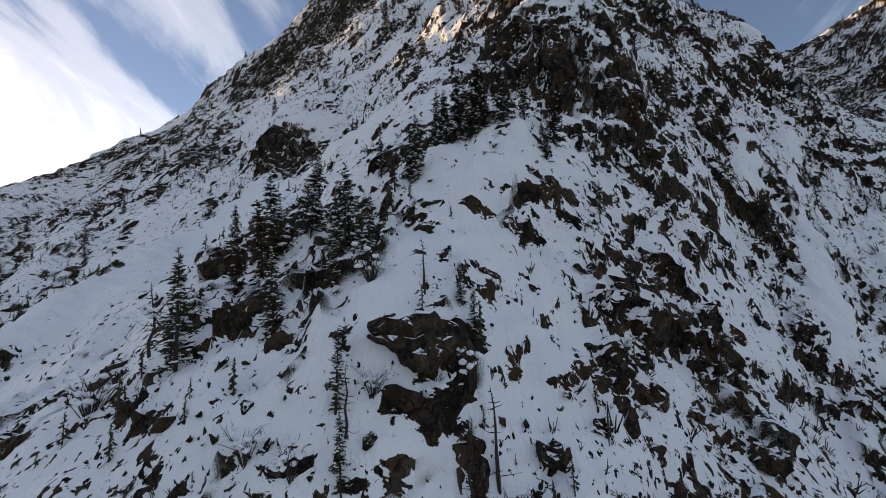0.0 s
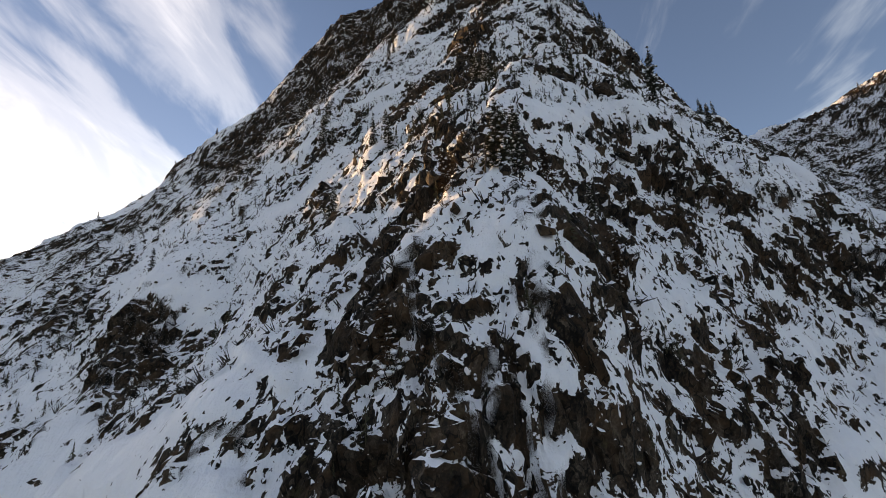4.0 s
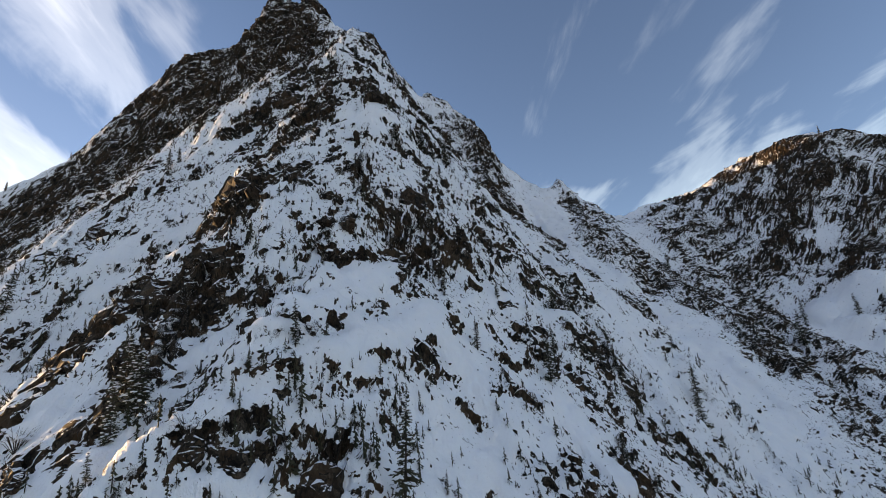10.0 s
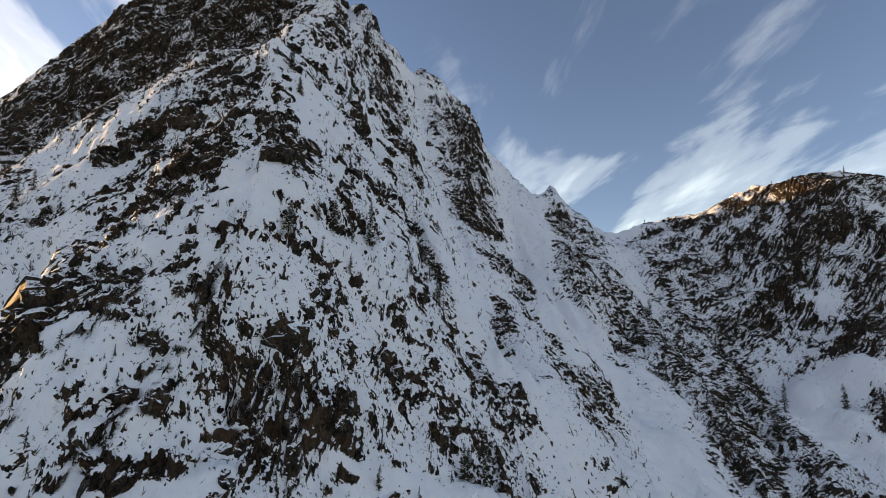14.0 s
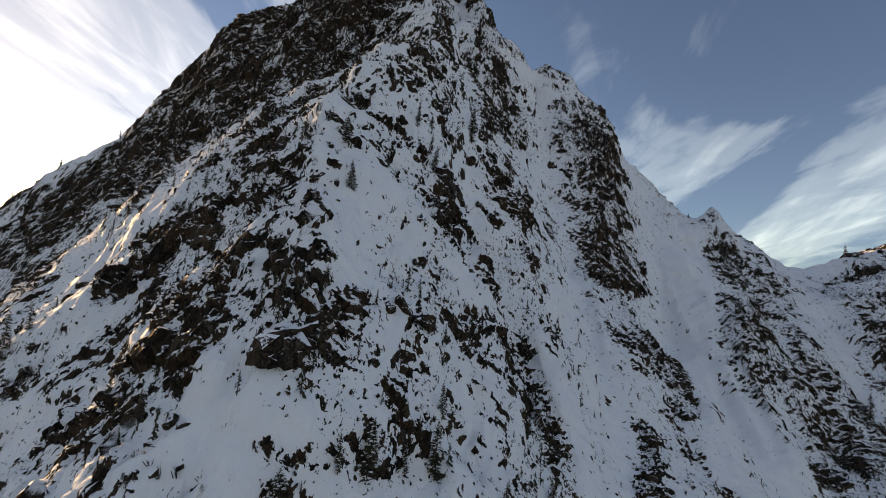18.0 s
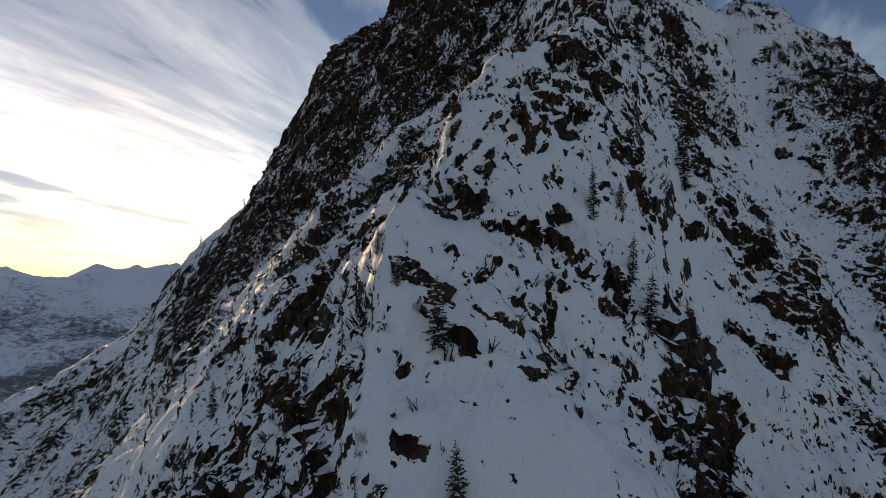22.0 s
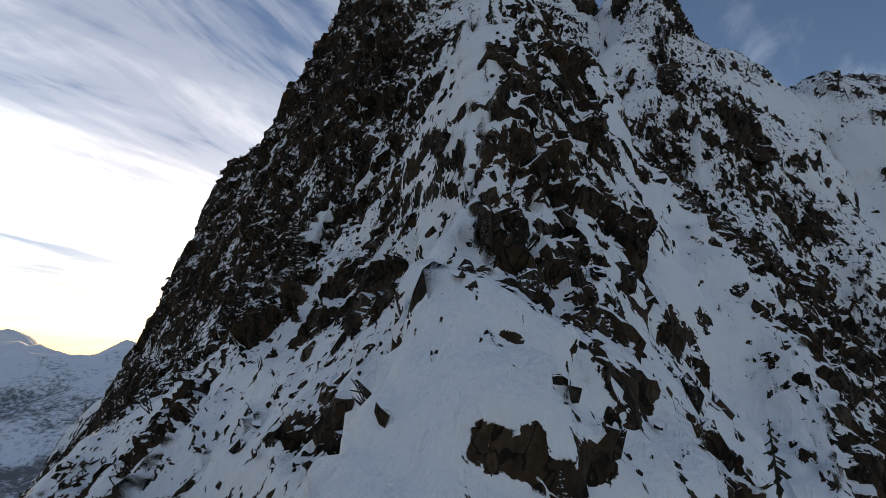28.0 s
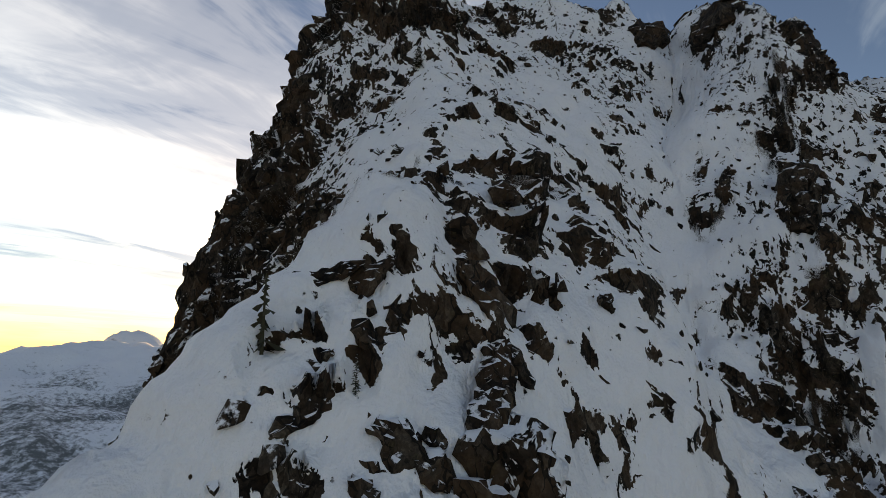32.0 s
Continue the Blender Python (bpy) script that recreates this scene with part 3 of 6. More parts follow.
CLIFFS_B = [(22, 49.9, 22.2, 48.8, 1.1), (36.2, 51.8, 38.6, 49.3, 1.1), (11.9, 62, 8.8, 62.4, 1.8), (17, 63.4, 18.3, 63.7, 0.9), (10.5, 63.7, 7.9, 51.3, 1.4), (14.7, 63.8, 19.2, 61, 2), (30.2, 64.8, 27.2, 61.4, 1.5), (33.4, 65.6, 39.2, 66.4, 1.5), (12.7, 67, 9.6, 66.7, 1.2), (32.9, 68.2, 33.2, 67, 1.4), (28.5, 68.9, 30.4, 69.4, 0.6), (37.5, 69.4, 47, 74.4, 2.2), (41.3, 72.8, 39.7, 71.9, 1.3), (47.6, 76.6, 48, 76.7, 1.7), (28.5, 76.7, 35.9, 80.3, 0.7), (27.3, 77.1, 32.2, 79.3, 1.6), (28.3, 77.7, 30.4, 77.7, 1.2), (36, 78.6, 38.9, 80.1, 1.1), (62.6, 78.9, 62.1, 78.4, 2.5)]
CLIFFS_C = [(37.2, 80.1, 37.5, 78.7, 1), (64.9, 81.2, 65.5, 81.4, 2.2), (-32.8, 88.5, -26.3, 80.9, 4.1), (-30.5, 89.2, -25, 79.4, 4), (29.5, 93.9, 29.9, 93.6, 1.5), (36.9, 97.8, 40.7, 100.7, 1.4), (35.6, 98.3, 41.4, 100.9, 1.2), (13.3, 99.6, 7.6, 90.1, 2.2), (23, 100.5, 23.2, 101.6, 2.2), (23, 101.2, 16.9, 82.7, 3.3), (6.8, 101.4, 18.7, 99.2, 3.5), (61.8, 103.7, 64.8, 103.5, 1), (22.2, 104.1, 24.9, 104.9, 3.1), (43.3, 104.2, 50.6, 106.7, 1), (24.4, 104.4, 23.9, 101.1, 2.7), (24.4, 105, 21.2, 99.6, 3), (25, 105.5, 22.2, 98.5, 3), (36.3, 113, 43.8, 111.7, 0.9), (5, 114.5, 18.9, 98.3, 2.5)]
CLIFFS_D = [(45.1, 119.6, 46.1, 119.6, 2), (46.9, 120.1, 44.1, 119.3, 1.6), (27.5, 122, 21.4, 124.4, 1.9), (25.8, 126.2, 34, 123.1, 2.2), (39.7, 127.7, 40.1, 127.5, 1.3), (42.5, 128.3, 43.2, 127.9, 0.7), (35.8, 130.2, 36.1, 120.7, 1.3), (33.1, 136.9, 33.8, 133.5, 0.8), (21.9, 138.5, 15.7, 139.5, 1.1), (26.5, 138.8, 13.1, 144.5, 2.2), (13.4, 140.2, 19.4, 139.7, 3.5), (23.1, 140.9, 27, 140.7, 2), (31.3, 141.7, 36.8, 137.1, 0.7), (64.3, 141.8, 70.5, 153.7, 1.1), (40.2, 142, 43.2, 142.2, 0.4), (40.9, 143.9, 41.3, 144, 0.2), (40.8, 145.1, 41.2, 145.3, 0.3), (42.8, 145.3, 43, 146.2, 0.3), (29, 146, 31.9, 145.3, 0.9)]
CLIFFS_E = [(47.1, 146.5, 47.9, 148.1, 0.5), (44.4, 147, 44.6, 147.3, 0.4), (27.6, 147.3, 28.9, 148.9, 0.8), (38.8, 148.7, 39.9, 149, 0.4), (55.6, 149.3, 56.7, 149.9, 2.8), (55.1, 149.8, 59.6, 164.5, 2.3), (46.3, 150.1, 46.8, 150.6, 0.3), (39.8, 150.3, 41.5, 149.7, 0.5), (44.4, 151.2, 44.7, 151, 0.4), (50.5, 151.4, 51.6, 151.8, 0.8), (46.2, 152.2, 47.6, 153, 0.5), (51.4, 152.2, 51.7, 152.3, 0.5), (46.5, 152.7, 42.5, 149.5, 0.8), (41.7, 153.1, 41.6, 150.5, 0.5), (32.7, 154, 38.3, 149.8, 0.4), (40.8, 155.6, 40.9, 155.7, 0.3), (43.1, 156.7, 44, 155.7, 0.5), (44.5, 157.4, 44.6, 157.4, 0.2), (42.8, 157.9, 43.1, 157.9, 0.2)]
CLIFFS_F = [(45.2, 158.2, 45.9, 159.2, 0.3), (42.5, 158.8, 43.2, 159.6, 0.3), (43.6, 158.8, 43.9, 158.8, 0.3), (47.7, 160.3, 49.1, 160.6, 0.5), (46.1, 160.8, 46.8, 160.9, 0.4), (45.5, 161.1, 47.3, 163, 0.5), (46.3, 162.3, 50.3, 169.6, 0.9), (46.3, 162.6, 46.9, 163.9, 0.2), (51, 163.5, 51.8, 164.4, 0.5), (47.9, 165.1, 48.9, 163.3, 0.7), (49.6, 167, 49.3, 163, 0.2), (47.6, 167.2, 45.6, 161.4, 1.8), (52.7, 168, 52.5, 161.2, 0.8), (61.3, 169.3, 65.1, 169.5, 1.1), (165.7, 171.2, 164.4, 163.4, 3.5), (50.8, 172.8, 50.8, 170.8, 0.9), (169.8, 176.3, 172.3, 174.6, 5.1), (65.1, 177.6, 65.8, 178.5, 1.1), (48.3, 179.2, 48.3, 179.2, 0.2)]
CLIFFS_G = [(49.6, 181.3, 49.7, 181.2, 0.2), (50.6, 181.8, 50.4, 180.7, 0.2), (43.4, 185.1, 45, 183.7, 0.1), (46.8, 185.6, 47, 185.3, 0.4), (38.4, 185.9, 41.7, 184.2, 1), (46.4, 186, 47.2, 185.9, 0.3), (48, 186.9, 48.7, 181.1, 0.3), (47.5, 188.1, 48.1, 187, 0.5), (48.9, 188.5, 49.8, 189.8, 0.4), (48, 189.4, 48.3, 188.8, 0.6), (42.8, 189.4, 39.4, 191, 0.2), (38.2, 189.5, 40.8, 189.4, 0.8), (44.6, 189.6, 44.7, 189.5, 0.2), (47.1, 190.4, 47.3, 189.5, 0.3), (49.1, 191.2, 49.9, 190, 0.7), (50.2, 192.2, 51, 191.3, 0.4), (46, 192.3, 45.8, 202.6, 0.6), (46, 193.4, 45.7, 190.7, 0.4), (46.2, 193.6, 45.9, 191, 0.2)]
CLIFFS_H = [(46.6, 193.9, 46.6, 191.7, 0.2), (46.7, 194.8, 46.8, 191.6, 0.4), (47.8, 195, 47.9, 195, 0.4), (48.2, 195.8, 48, 190.3, 0.7), (45, 196.1, 46.1, 194.9, 0.2), (48.8, 196.6, 48.8, 196.8, 0.4), (48, 197.4, 48.1, 197.2, 0.3), (28.5, 197.5, 23.9, 185.8, 1.6), (45.2, 199.2, 44.9, 201.5, 0.6), (44.7, 202, 47.3, 206.6, 0.9), (42.6, 202.1, 43, 203.4, 0.3), (43.6, 202.1, 43.7, 202.2, 0.1), (43.6, 202.6, 44.2, 203.7, 0.2), (44.2, 202.6, 44.3, 202.7, 0.1), (46.2, 202.6, 46.5, 202.9, 0.6), (43.1, 203.7, 43.2, 203.7, 0.6), (48.1, 203.8, 48.7, 207.4, 0.5), (43, 203.9, 43.1, 204, 0.4), (48.6, 204, 48.6, 204, 0.3)]
CLIFFS_I = [(45.7, 204.2, 45.7, 204.2, 0.3), (47.4, 204.4, 48.2, 205.2, 0.3), (44.5, 204.5, 44.7, 204.4, 0.6), (44, 204.8, 44.1, 204.8, 0.3), (44.8, 205.2, 45.3, 206, 0.2), (46.3, 205.4, 46.4, 205.4, 0.2), (47.2, 205.5, 46.3, 202.9, 0.3), (48.5, 205.9, 51.3, 194.4, 1), (44.1, 205.9, 44.7, 206, 0.4), (51.2, 206.6, 51.3, 204.2, 0.6), (47.1, 207.3, 47, 206.2, 0.5), (51.3, 208.3, 51.4, 208.4, 0.5), (44.2, 209.5, 45, 209.1, 0.6), (45.8, 210.5, 46.2, 212.2, 0.7), (47.8, 210.9, 47.8, 211, 0.3), (48.2, 211.8, 48.3, 211.9, 0.3), (44.9, 211.9, 45, 211.9, 0.5), (56.5, 212.2, 62.5, 219.3, 0.8), (48.9, 216, 49, 216, 0.4)]
CLIFFS_J = [(61.8, 216.7, 68.9, 238.8, 1.3), (98.2, 216.8, 99.1, 216.9, 3.2), (40.7, 217.4, 43.6, 216.4, 0.5), (51.8, 218.4, 52, 218.3, 0.6), (101.8, 221.8, 114.9, 231.7, 3.2), (40.9, 223, 46.3, 209.8, 0.9), (5.1, 223.3, 27.4, 210.4, 5.2), (8.2, 223.4, -26, 228.8, 13.3), (68.3, 223.9, 68.3, 223.7, 1.5), (30, 225.1, 33.9, 226.6, 0.8), (-20.8, 227.2, -52.7, 234.3, 13.5), (55.1, 230.4, 55.6, 228, 1.2), (54.2, 230.8, 54.3, 230.3, 1.8), (8.8, 231.8, -30.1, 238.9, 14.4), (279.8, 233.3, 276, 218, 11.7), (55.9, 235.7, 56, 235.7, 0.9), (-61.4, 237.6, -109.6, 246.3, 13.4), (-49.4, 237.8, -65.3, 234.4, 14), (68.4, 240.4, 68.3, 229.5, 2.3)]
CLIFFS_K = [(56.9, 240.9, 56.6, 239.2, 2.5), (57.7, 241, 58.1, 240.3, 1.5), (-55, 241.1, -88.1, 235.8, 14.4), (-57.5, 241.8, -78.6, 236.5, 14.7), (56, 241.8, 58.7, 240, 1.5), (66.4, 243.1, 67.2, 244.1, 1.2), (24.9, 247.4, 29.5, 245, 1.8), (109.2, 255.1, 116.9, 262, 6.1), (50.2, 257.1, 50.3, 256, 1.7), (43, 261.7, 43.2, 260.8, 2.1)]
CLIFFS = CLIFFS_A + CLIFFS_B + CLIFFS_C + CLIFFS_D + CLIFFS_E + CLIFFS_F + CLIFFS_G + CLIFFS_H + CLIFFS_I + CLIFFS_J + CLIFFS_K
BROKEN_A = [(21.2, 35.1, 31.6, 40.4, 2.3), (34.3, 46.1, 37, 42.2, 3.2), (38.3, 59.8, 39.1, 58.5, 2.8), (24.7, 62.8, 22.6, 61.4, 0.8), (22.2, 63.3, 23.6, 61, 1.3), (32, 67.1, 49.3, 77.2, 2.5), (47.5, 74.1, 46.7, 71.7, 2.4), (50, 75.9, 39.3, 60.2, 1.7), (46.5, 108.6, 40.9, 108.6, 3), (45.4, 108.7, 56.1, 109.5, 4), (45.7, 109.1, 55.2, 109, 3.9), (54.3, 116, 53.1, 106.8, 4.6), (57.9, 137.7, 72.5, 157, 2.6), (15.9, 159.5, 15.9, 159.5, 2.4), (43.6, 164.5, 41.4, 160.7, 1), (20.7, 165.1, 23.1, 155.4, 3.6), (114.3, 173.6, 115.1, 172.5, 3.6), (208.6, 173.7, 198, 156.1, 10.8), (99.2, 174.3, 79.4, 116, 3.8)]
BROKEN_B = [(167.4, 182.1, 169.1, 164.6, 7.6), (19.4, 188.2, 23.3, 163.2, 3.6), (32, 195.8, 34.4, 191.7, 1.3), (151.2, 201.1, 153.3, 199.5, 6.3), (17.9, 211.9, 9, 212.1, 7.4), (273.6, 212.1, 264.7, 196.1, 10.6), (16.8, 212.3, -4.2, 218.6, 3.4), (20.2, 212.7, 17.9, 210.8, 2.9), (16.1, 213.7, 27.3, 213.6, 6.1), (163.9, 214.6, 163, 191.4, 7.4), (22.3, 214.9, 19.1, 213.8, 2.9), (21.7, 215.1, 22.6, 213.6, 1), (13.7, 215.4, 9.4, 205.6, 7), (22.9, 216.1, 28.2, 218.8, 3.1), (26.1, 218, 24.7, 215.5, 2.6), (147.1, 218.2, 180.2, 216.4, 6.6), (61.8, 219, 68.1, 203.8, 5.8), (199, 219.2, 237.9, 214.5, 10.5), (0.6, 219.9, 15.5, 203.5, 3.5)]
BROKEN_C = [(24.2, 220.8, 22.6, 215.9, 2.9), (211.6, 221.3, 212.1, 219.9, 8.3), (189.4, 223.8, 167.4, 182.1, 5.4), (150.1, 223.8, 157.6, 216.7, 5.6), (-6.6, 224.3, -23.6, 228.5, 4.2), (-13.5, 225.7, -24.3, 225.2, 10.2), (-29.1, 226.6, -29.1, 226.6, 3.4), (-31.5, 228, -2.6, 208.5, 3.6), (-27.9, 228.2, -26.2, 225.1, 3.2), (-26.2, 228.9, -30.9, 223.3, 5.3), (-0.2, 229.6, 21.2, 209.9, 4.3), (51, 230.4, 56.8, 232, 2.2), (172, 230.5, 183.9, 209, 7.3), (196.5, 231.4, 239.1, 243.7, 10.6), (268.6, 231.5, 270.7, 194.8, 13.6), (-18.9, 231.9, -49.6, 234.4, 13.6), (6.6, 231.9, 4.1, 227.4, 5.6), (62.4, 233.7, 69.4, 240.8, 3), (-55.8, 236.5, -102.9, 239, 11.1)]
BROKEN_D = [(-29.5, 236.6, -59.9, 243.3, 15.3), (52.4, 237.2, 56.1, 233.7, 2.4), (58, 237.8, 57.8, 234.8, 2), (210.1, 238.8, 264.3, 225.5, 13.3), (-37.4, 239.2, -34, 233.9, 1.8), (209.7, 240.1, 261.7, 245, 12.1), (103.1, 242.9, 109.2, 228.8, 8.1), (207.2, 244.3, 220, 233.8, 8.9), (-78.1, 245.4, -32.3, 228.9, 15.1), (70.2, 245.8, 72.9, 245.1, 4.6), (106.1, 248, 118.3, 236.1, 6.3), (158.3, 262.8, 161.4, 244.2, 9), (205.4, 263.6, 235.3, 254.4, 9.1), (159.8, 264.6, 160.2, 241.7, 5.6)]
BROKEN = BROKEN_A + BROKEN_B + BROKEN_C + BROKEN_D
DRIFTS_A = [(-2.2, 20.3, -3.7, 20.8, 0.9), (-9.3, 20.6, -8.3, 21.6, 1.3), (-6.1, 22.8, -6.6, 24.6, 0.8), (-1.8, 23.4, -3.7, 25, 1.6), (6.9, 28.4, 3.4, 25, 1), (4.5, 29.3, -2.6, 27.6, 1.1), (10.2, 36.1, 2.4, 31.5, 2.2), (12.7, 41.7, 18.6, 42.4, 1.2), (36.7, 44.4, 57.6, 70.3, 2.6), (16.1, 44.9, 18.5, 45.3, 0.8), (23.6, 45.4, 25, 46, 1.1), (-37.7, 45.9, -35.1, 59.6, 3.9), (17.4, 46.8, 18.2, 46.3, 0.9), (1.8, 47.4, 5.2, 44.3, 1.3), (17.8, 50.7, 15.4, 50.2, 1.2), (-0.6, 55.7, 4.2, 50.5, 0.9), (19.2, 57.8, 16.4, 54.2, 0.7), (21.9, 58.2, 22.8, 56.2, 1.6), (42.9, 60.6, 38.2, 54, 2.7)]
DRIFTS_B = [(-37.2, 63, -28.9, 78.3, 5.4), (25.1, 68.3, 33.7, 73.6, 2.1), (28.1, 69.2, 24.7, 66.4, 1.5), (-25.6, 69.3, -4.9, 54.2, 3.4), (23.4, 72.1, 20.7, 67.9, 0.8), (33.8, 74.3, 31.6, 71.9, 1.4), (38, 75.3, 39.6, 73.8, 2.1), (35.3, 77.2, 39.9, 76.4, 1.5), (17.9, 80.6, 18.3, 80.1, 2.1), (29.7, 81.9, 21.3, 80.9, 0.8), (62, 83.1, 66.6, 82.9, 2.4), (50.1, 83.9, 37.9, 71.9, 1.9), (49.3, 84.1, 54.7, 89, 1.9), (32.3, 84.3, 28.2, 86.8, 1.3), (15.6, 84.5, 20.2, 83.3, 1.3), (38, 84.8, 49.7, 98.8, 2.7), (5.2, 86.7, 5.8, 86.1, 1.8), (17.7, 87.8, 22.4, 91.4, 1.1), (22.2, 88.1, 27.1, 92.3, 1.4)]
DRIFTS_C = [(35.7, 88.2, 45.3, 102.4, 2.5), (-22.9, 89, -36.6, 98.4, 3.5), (39.1, 89.5, 40.1, 84.8, 1.5), (9.1, 91.9, 20.7, 79.2, 2.9), (35.5, 92, 42.6, 99.3, 2.9), (7.6, 94.2, 8.7, 91.3, 2.7), (49.8, 96, 53.3, 92.8, 2.5), (65.7, 98.6, 67.8, 91.3, 2.6), (-17.4, 100.8, -8.1, 101.8, 3.9), (-4.3, 104, 8.9, 87.7, 1.6), (27.3, 104.2, 29.3, 105.4, 1.3), (56.3, 107, 79.1, 117.2, 2.2), (39.4, 110.5, 39.9, 110.4, 1.6), (33, 111.1, 39.3, 113.1, 1), (37.9, 114.8, 32.6, 111.4, 0.6), (30.7, 115.4, 37, 116, 0.8), (0.8, 116.7, 17.1, 104.2, 2.6), (42.5, 116.8, 47.5, 117.6, 2.5), (38.9, 119.5, 45.8, 114, 2.8)]
DRIFTS_D = [(-5.2, 119.8, 10.5, 126.6, 2.2), (-26.1, 119.9, -12.8, 115.6, 2.2), (-3.2, 120.3, 13.6, 119.5, 2.5), (43.1, 130, 43.4, 129.9, 0.8), (53.7, 131.8, 53.7, 126.4, 1.6), (15.4, 135.2, 18.5, 137.7, 1.7), (11.2, 135.7, 17, 136.4, 2.2), (41.9, 136.1, 48.9, 144.6, 1.9), (43.9, 139, 48.4, 127.9, 2.1), (37.9, 140.3, 38.9, 133.7, 1.2), (53, 141.4, 51.8, 137.7, 2.3), (36.6, 143.7, 39.3, 143.1, 0.8), (37.4, 145.4, 42.9, 148.9, 1.1), (39.7, 146.1, 36.6, 145.1, 1.1), (42.2, 147.3, 45.3, 150, 1.1), (39, 151.6, 41, 153.4, 0.9), (26.9, 152.2, 32.5, 149.2, 0.8), (46.5, 153.6, 46.8, 153.7, 0.9), (49.3, 153.7, 50.1, 152.2, 0.7)]
DRIFTS_E = [(40.7, 155.1, 41.2, 156.4, 0.6), (79, 155.6, 82, 142.2, 3.6), (46.4, 156.5, 44.5, 153.3, 1.3), (42.5, 156.5, 43.7, 156.9, 0.5), (40.8, 156.8, 41.6, 157.8, 0.5), (42.7, 157.2, 42.7, 156.2, 0.7), (43.5, 157.5, 44.7, 157.7, 0.3), (41.3, 158.1, 44.6, 161.3, 0.7), (74.6, 158.4, 83.2, 143.8, 3.1), (46.1, 159.3, 47.2, 160.7, 0.3), (45.7, 159.5, 44, 157.9, 0.4), (45.3, 159.9, 44.7, 158.5, 0.3), (47.2, 160, 46.2, 159.3, 0.4), (138.3, 160.6, 125.3, 127.7, 6.2), (47.8, 160.9, 49, 161.7, 0.5), (47.5, 161.2, 48.8, 162.1, 0.4), (47.3, 162.7, 48.1, 163.6, 0.3), (45.2, 168.4, 48.6, 179.6, 1), (45.2, 168.4, 45.6, 162.6, 0.5)]
DRIFTS_F = [(50.9, 169.5, 51.6, 165.7, 0.7), (56, 176, 56.2, 168.2, 1.6), (56.7, 179.3, 57.4, 176.2, 1.8), (92.8, 179.9, 87.1, 139.3, 3.2), (58, 180.5, 58.4, 174.1, 1.4), (49.2, 181.1, 49, 179.3, 0.3), (49.4, 182.6, 49.5, 182.4, 0.3), (50.6, 184.1, 50.7, 183, 0.3), (45.5, 186.9, 43.8, 187.4, 0.4), (220.2, 187.1, 206.3, 169.6, 9.8), (51.5, 187.1, 52.3, 184, 0.8), (42.1, 187.2, 42.1, 187.2, 1.3), (48.4, 188.2, 48.4, 188.2, 0.3), (49.4, 188.5, 50.5, 190, 0.3), (44.8, 189.5, 45.6, 185, 0.6), (212.7, 190.8, 230.2, 183.3, 9.6), (42.5, 190.9, 46.4, 187.7, 0.7), (40.8, 191, 48.6, 179.7, 1), (46.9, 191.1, 45.5, 189.8, 0.5)]
DRIFTS_G = [(46.8, 191.7, 46.8, 191.7, 0.5), (132.3, 192.6, 147, 157.7, 5.4), (45, 192.7, 40.6, 193.9, 0.6), (44.4, 192.9, 43.2, 192.1, 0.4), (46.7, 195.3, 47.2, 195.8, 0.5), (43.9, 197, 44.4, 194.4, 0.6), (48.4, 198.2, 48.4, 198.2, 0.4), (45.8, 199.8, 47, 199.2, 0.8), (72.7, 200.7, 83.6, 185.1, 3.4), (47, 201.4, 48, 202.4, 0.5), (43.4, 202, 45.8, 205.3, 0.6), (44.9, 203.7, 45, 203.7, 0.5), (53.1, 203.9, 55.7, 205.8, 1.3), (42.8, 205, 42.9, 201.9, 0.4), (46.3, 205.9, 46.4, 205.9, 0.5), (21.2, 206.2, 21.6, 208.8, 0.9), (43.7, 207.2, 43.4, 205.6, 0.5), (45.9, 207.5, 46, 207.7, 0.5), (65.7, 207.6, 80.5, 237.1, 3.5)]
DRIFTS_H = [(89.7, 208, 78.9, 170.1, 4), (25, 208.1, 29.1, 208.9, 0.9), (133.7, 209.7, 135.5, 184.1, 4.7), (56.9, 210.3, 59, 209.4, 1.1), (25.7, 211.5, 18.8, 214.1, 0.8), (47.4, 212.6, 47.4, 212.6, 0.3), (52.6, 212.7, 52.5, 195.6, 1.1), (132.4, 214.6, 136.5, 185.6, 5.2), (52.9, 217, 52, 202.7, 1.6), (53.4, 218.2, 53, 209.6, 1.2), (36.5, 220, 38.1, 214.4, 0.7), (74.6, 220.6, 74, 210, 4.1), (58.7, 232.9, 58.4, 236.1, 1.1), (34, 234.1, 34, 234.1, 1.4), (59.2, 234.5, 56.9, 227.8, 1.1), (80.2, 235.3, 75, 187.6, 3.7), (47.4, 235.5, 49.1, 225.6, 2.2), (128.4, 236.8, 118.9, 171.4, 4.7), (54.6, 238.5, 54.6, 238.2, 1.3)]
DRIFTS_I = [(37.4, 239.1, 42.5, 231.9, 2.9), (129.8, 241.5, 129.8, 241.5, 4.8), (135.3, 241.8, 115.3, 177.7, 4.9), (46.6, 244.1, 47.8, 235.3, 2.4), (48.7, 244.9, 49.5, 254, 1.9), (72.5, 251.6, 75.7, 250.8, 2.5), (67, 252.6, 78.9, 273.3, 3.8), (135.9, 255.1, 128.6, 214.2, 5.3), (47, 255.3, 47.4, 238.6, 2.2), (48.5, 256.4, 46.8, 243.4, 2.1), (79.9, 263.7, 87.5, 269.5, 4.1), (148.3, 267.5, 132.6, 224, 4.7)]
DRIFTS = DRIFTS_A + DRIFTS_B + DRIFTS_C + DRIFTS_D + DRIFTS_E + DRIFTS_F + DRIFTS_G + DRIFTS_H + DRIFTS_I


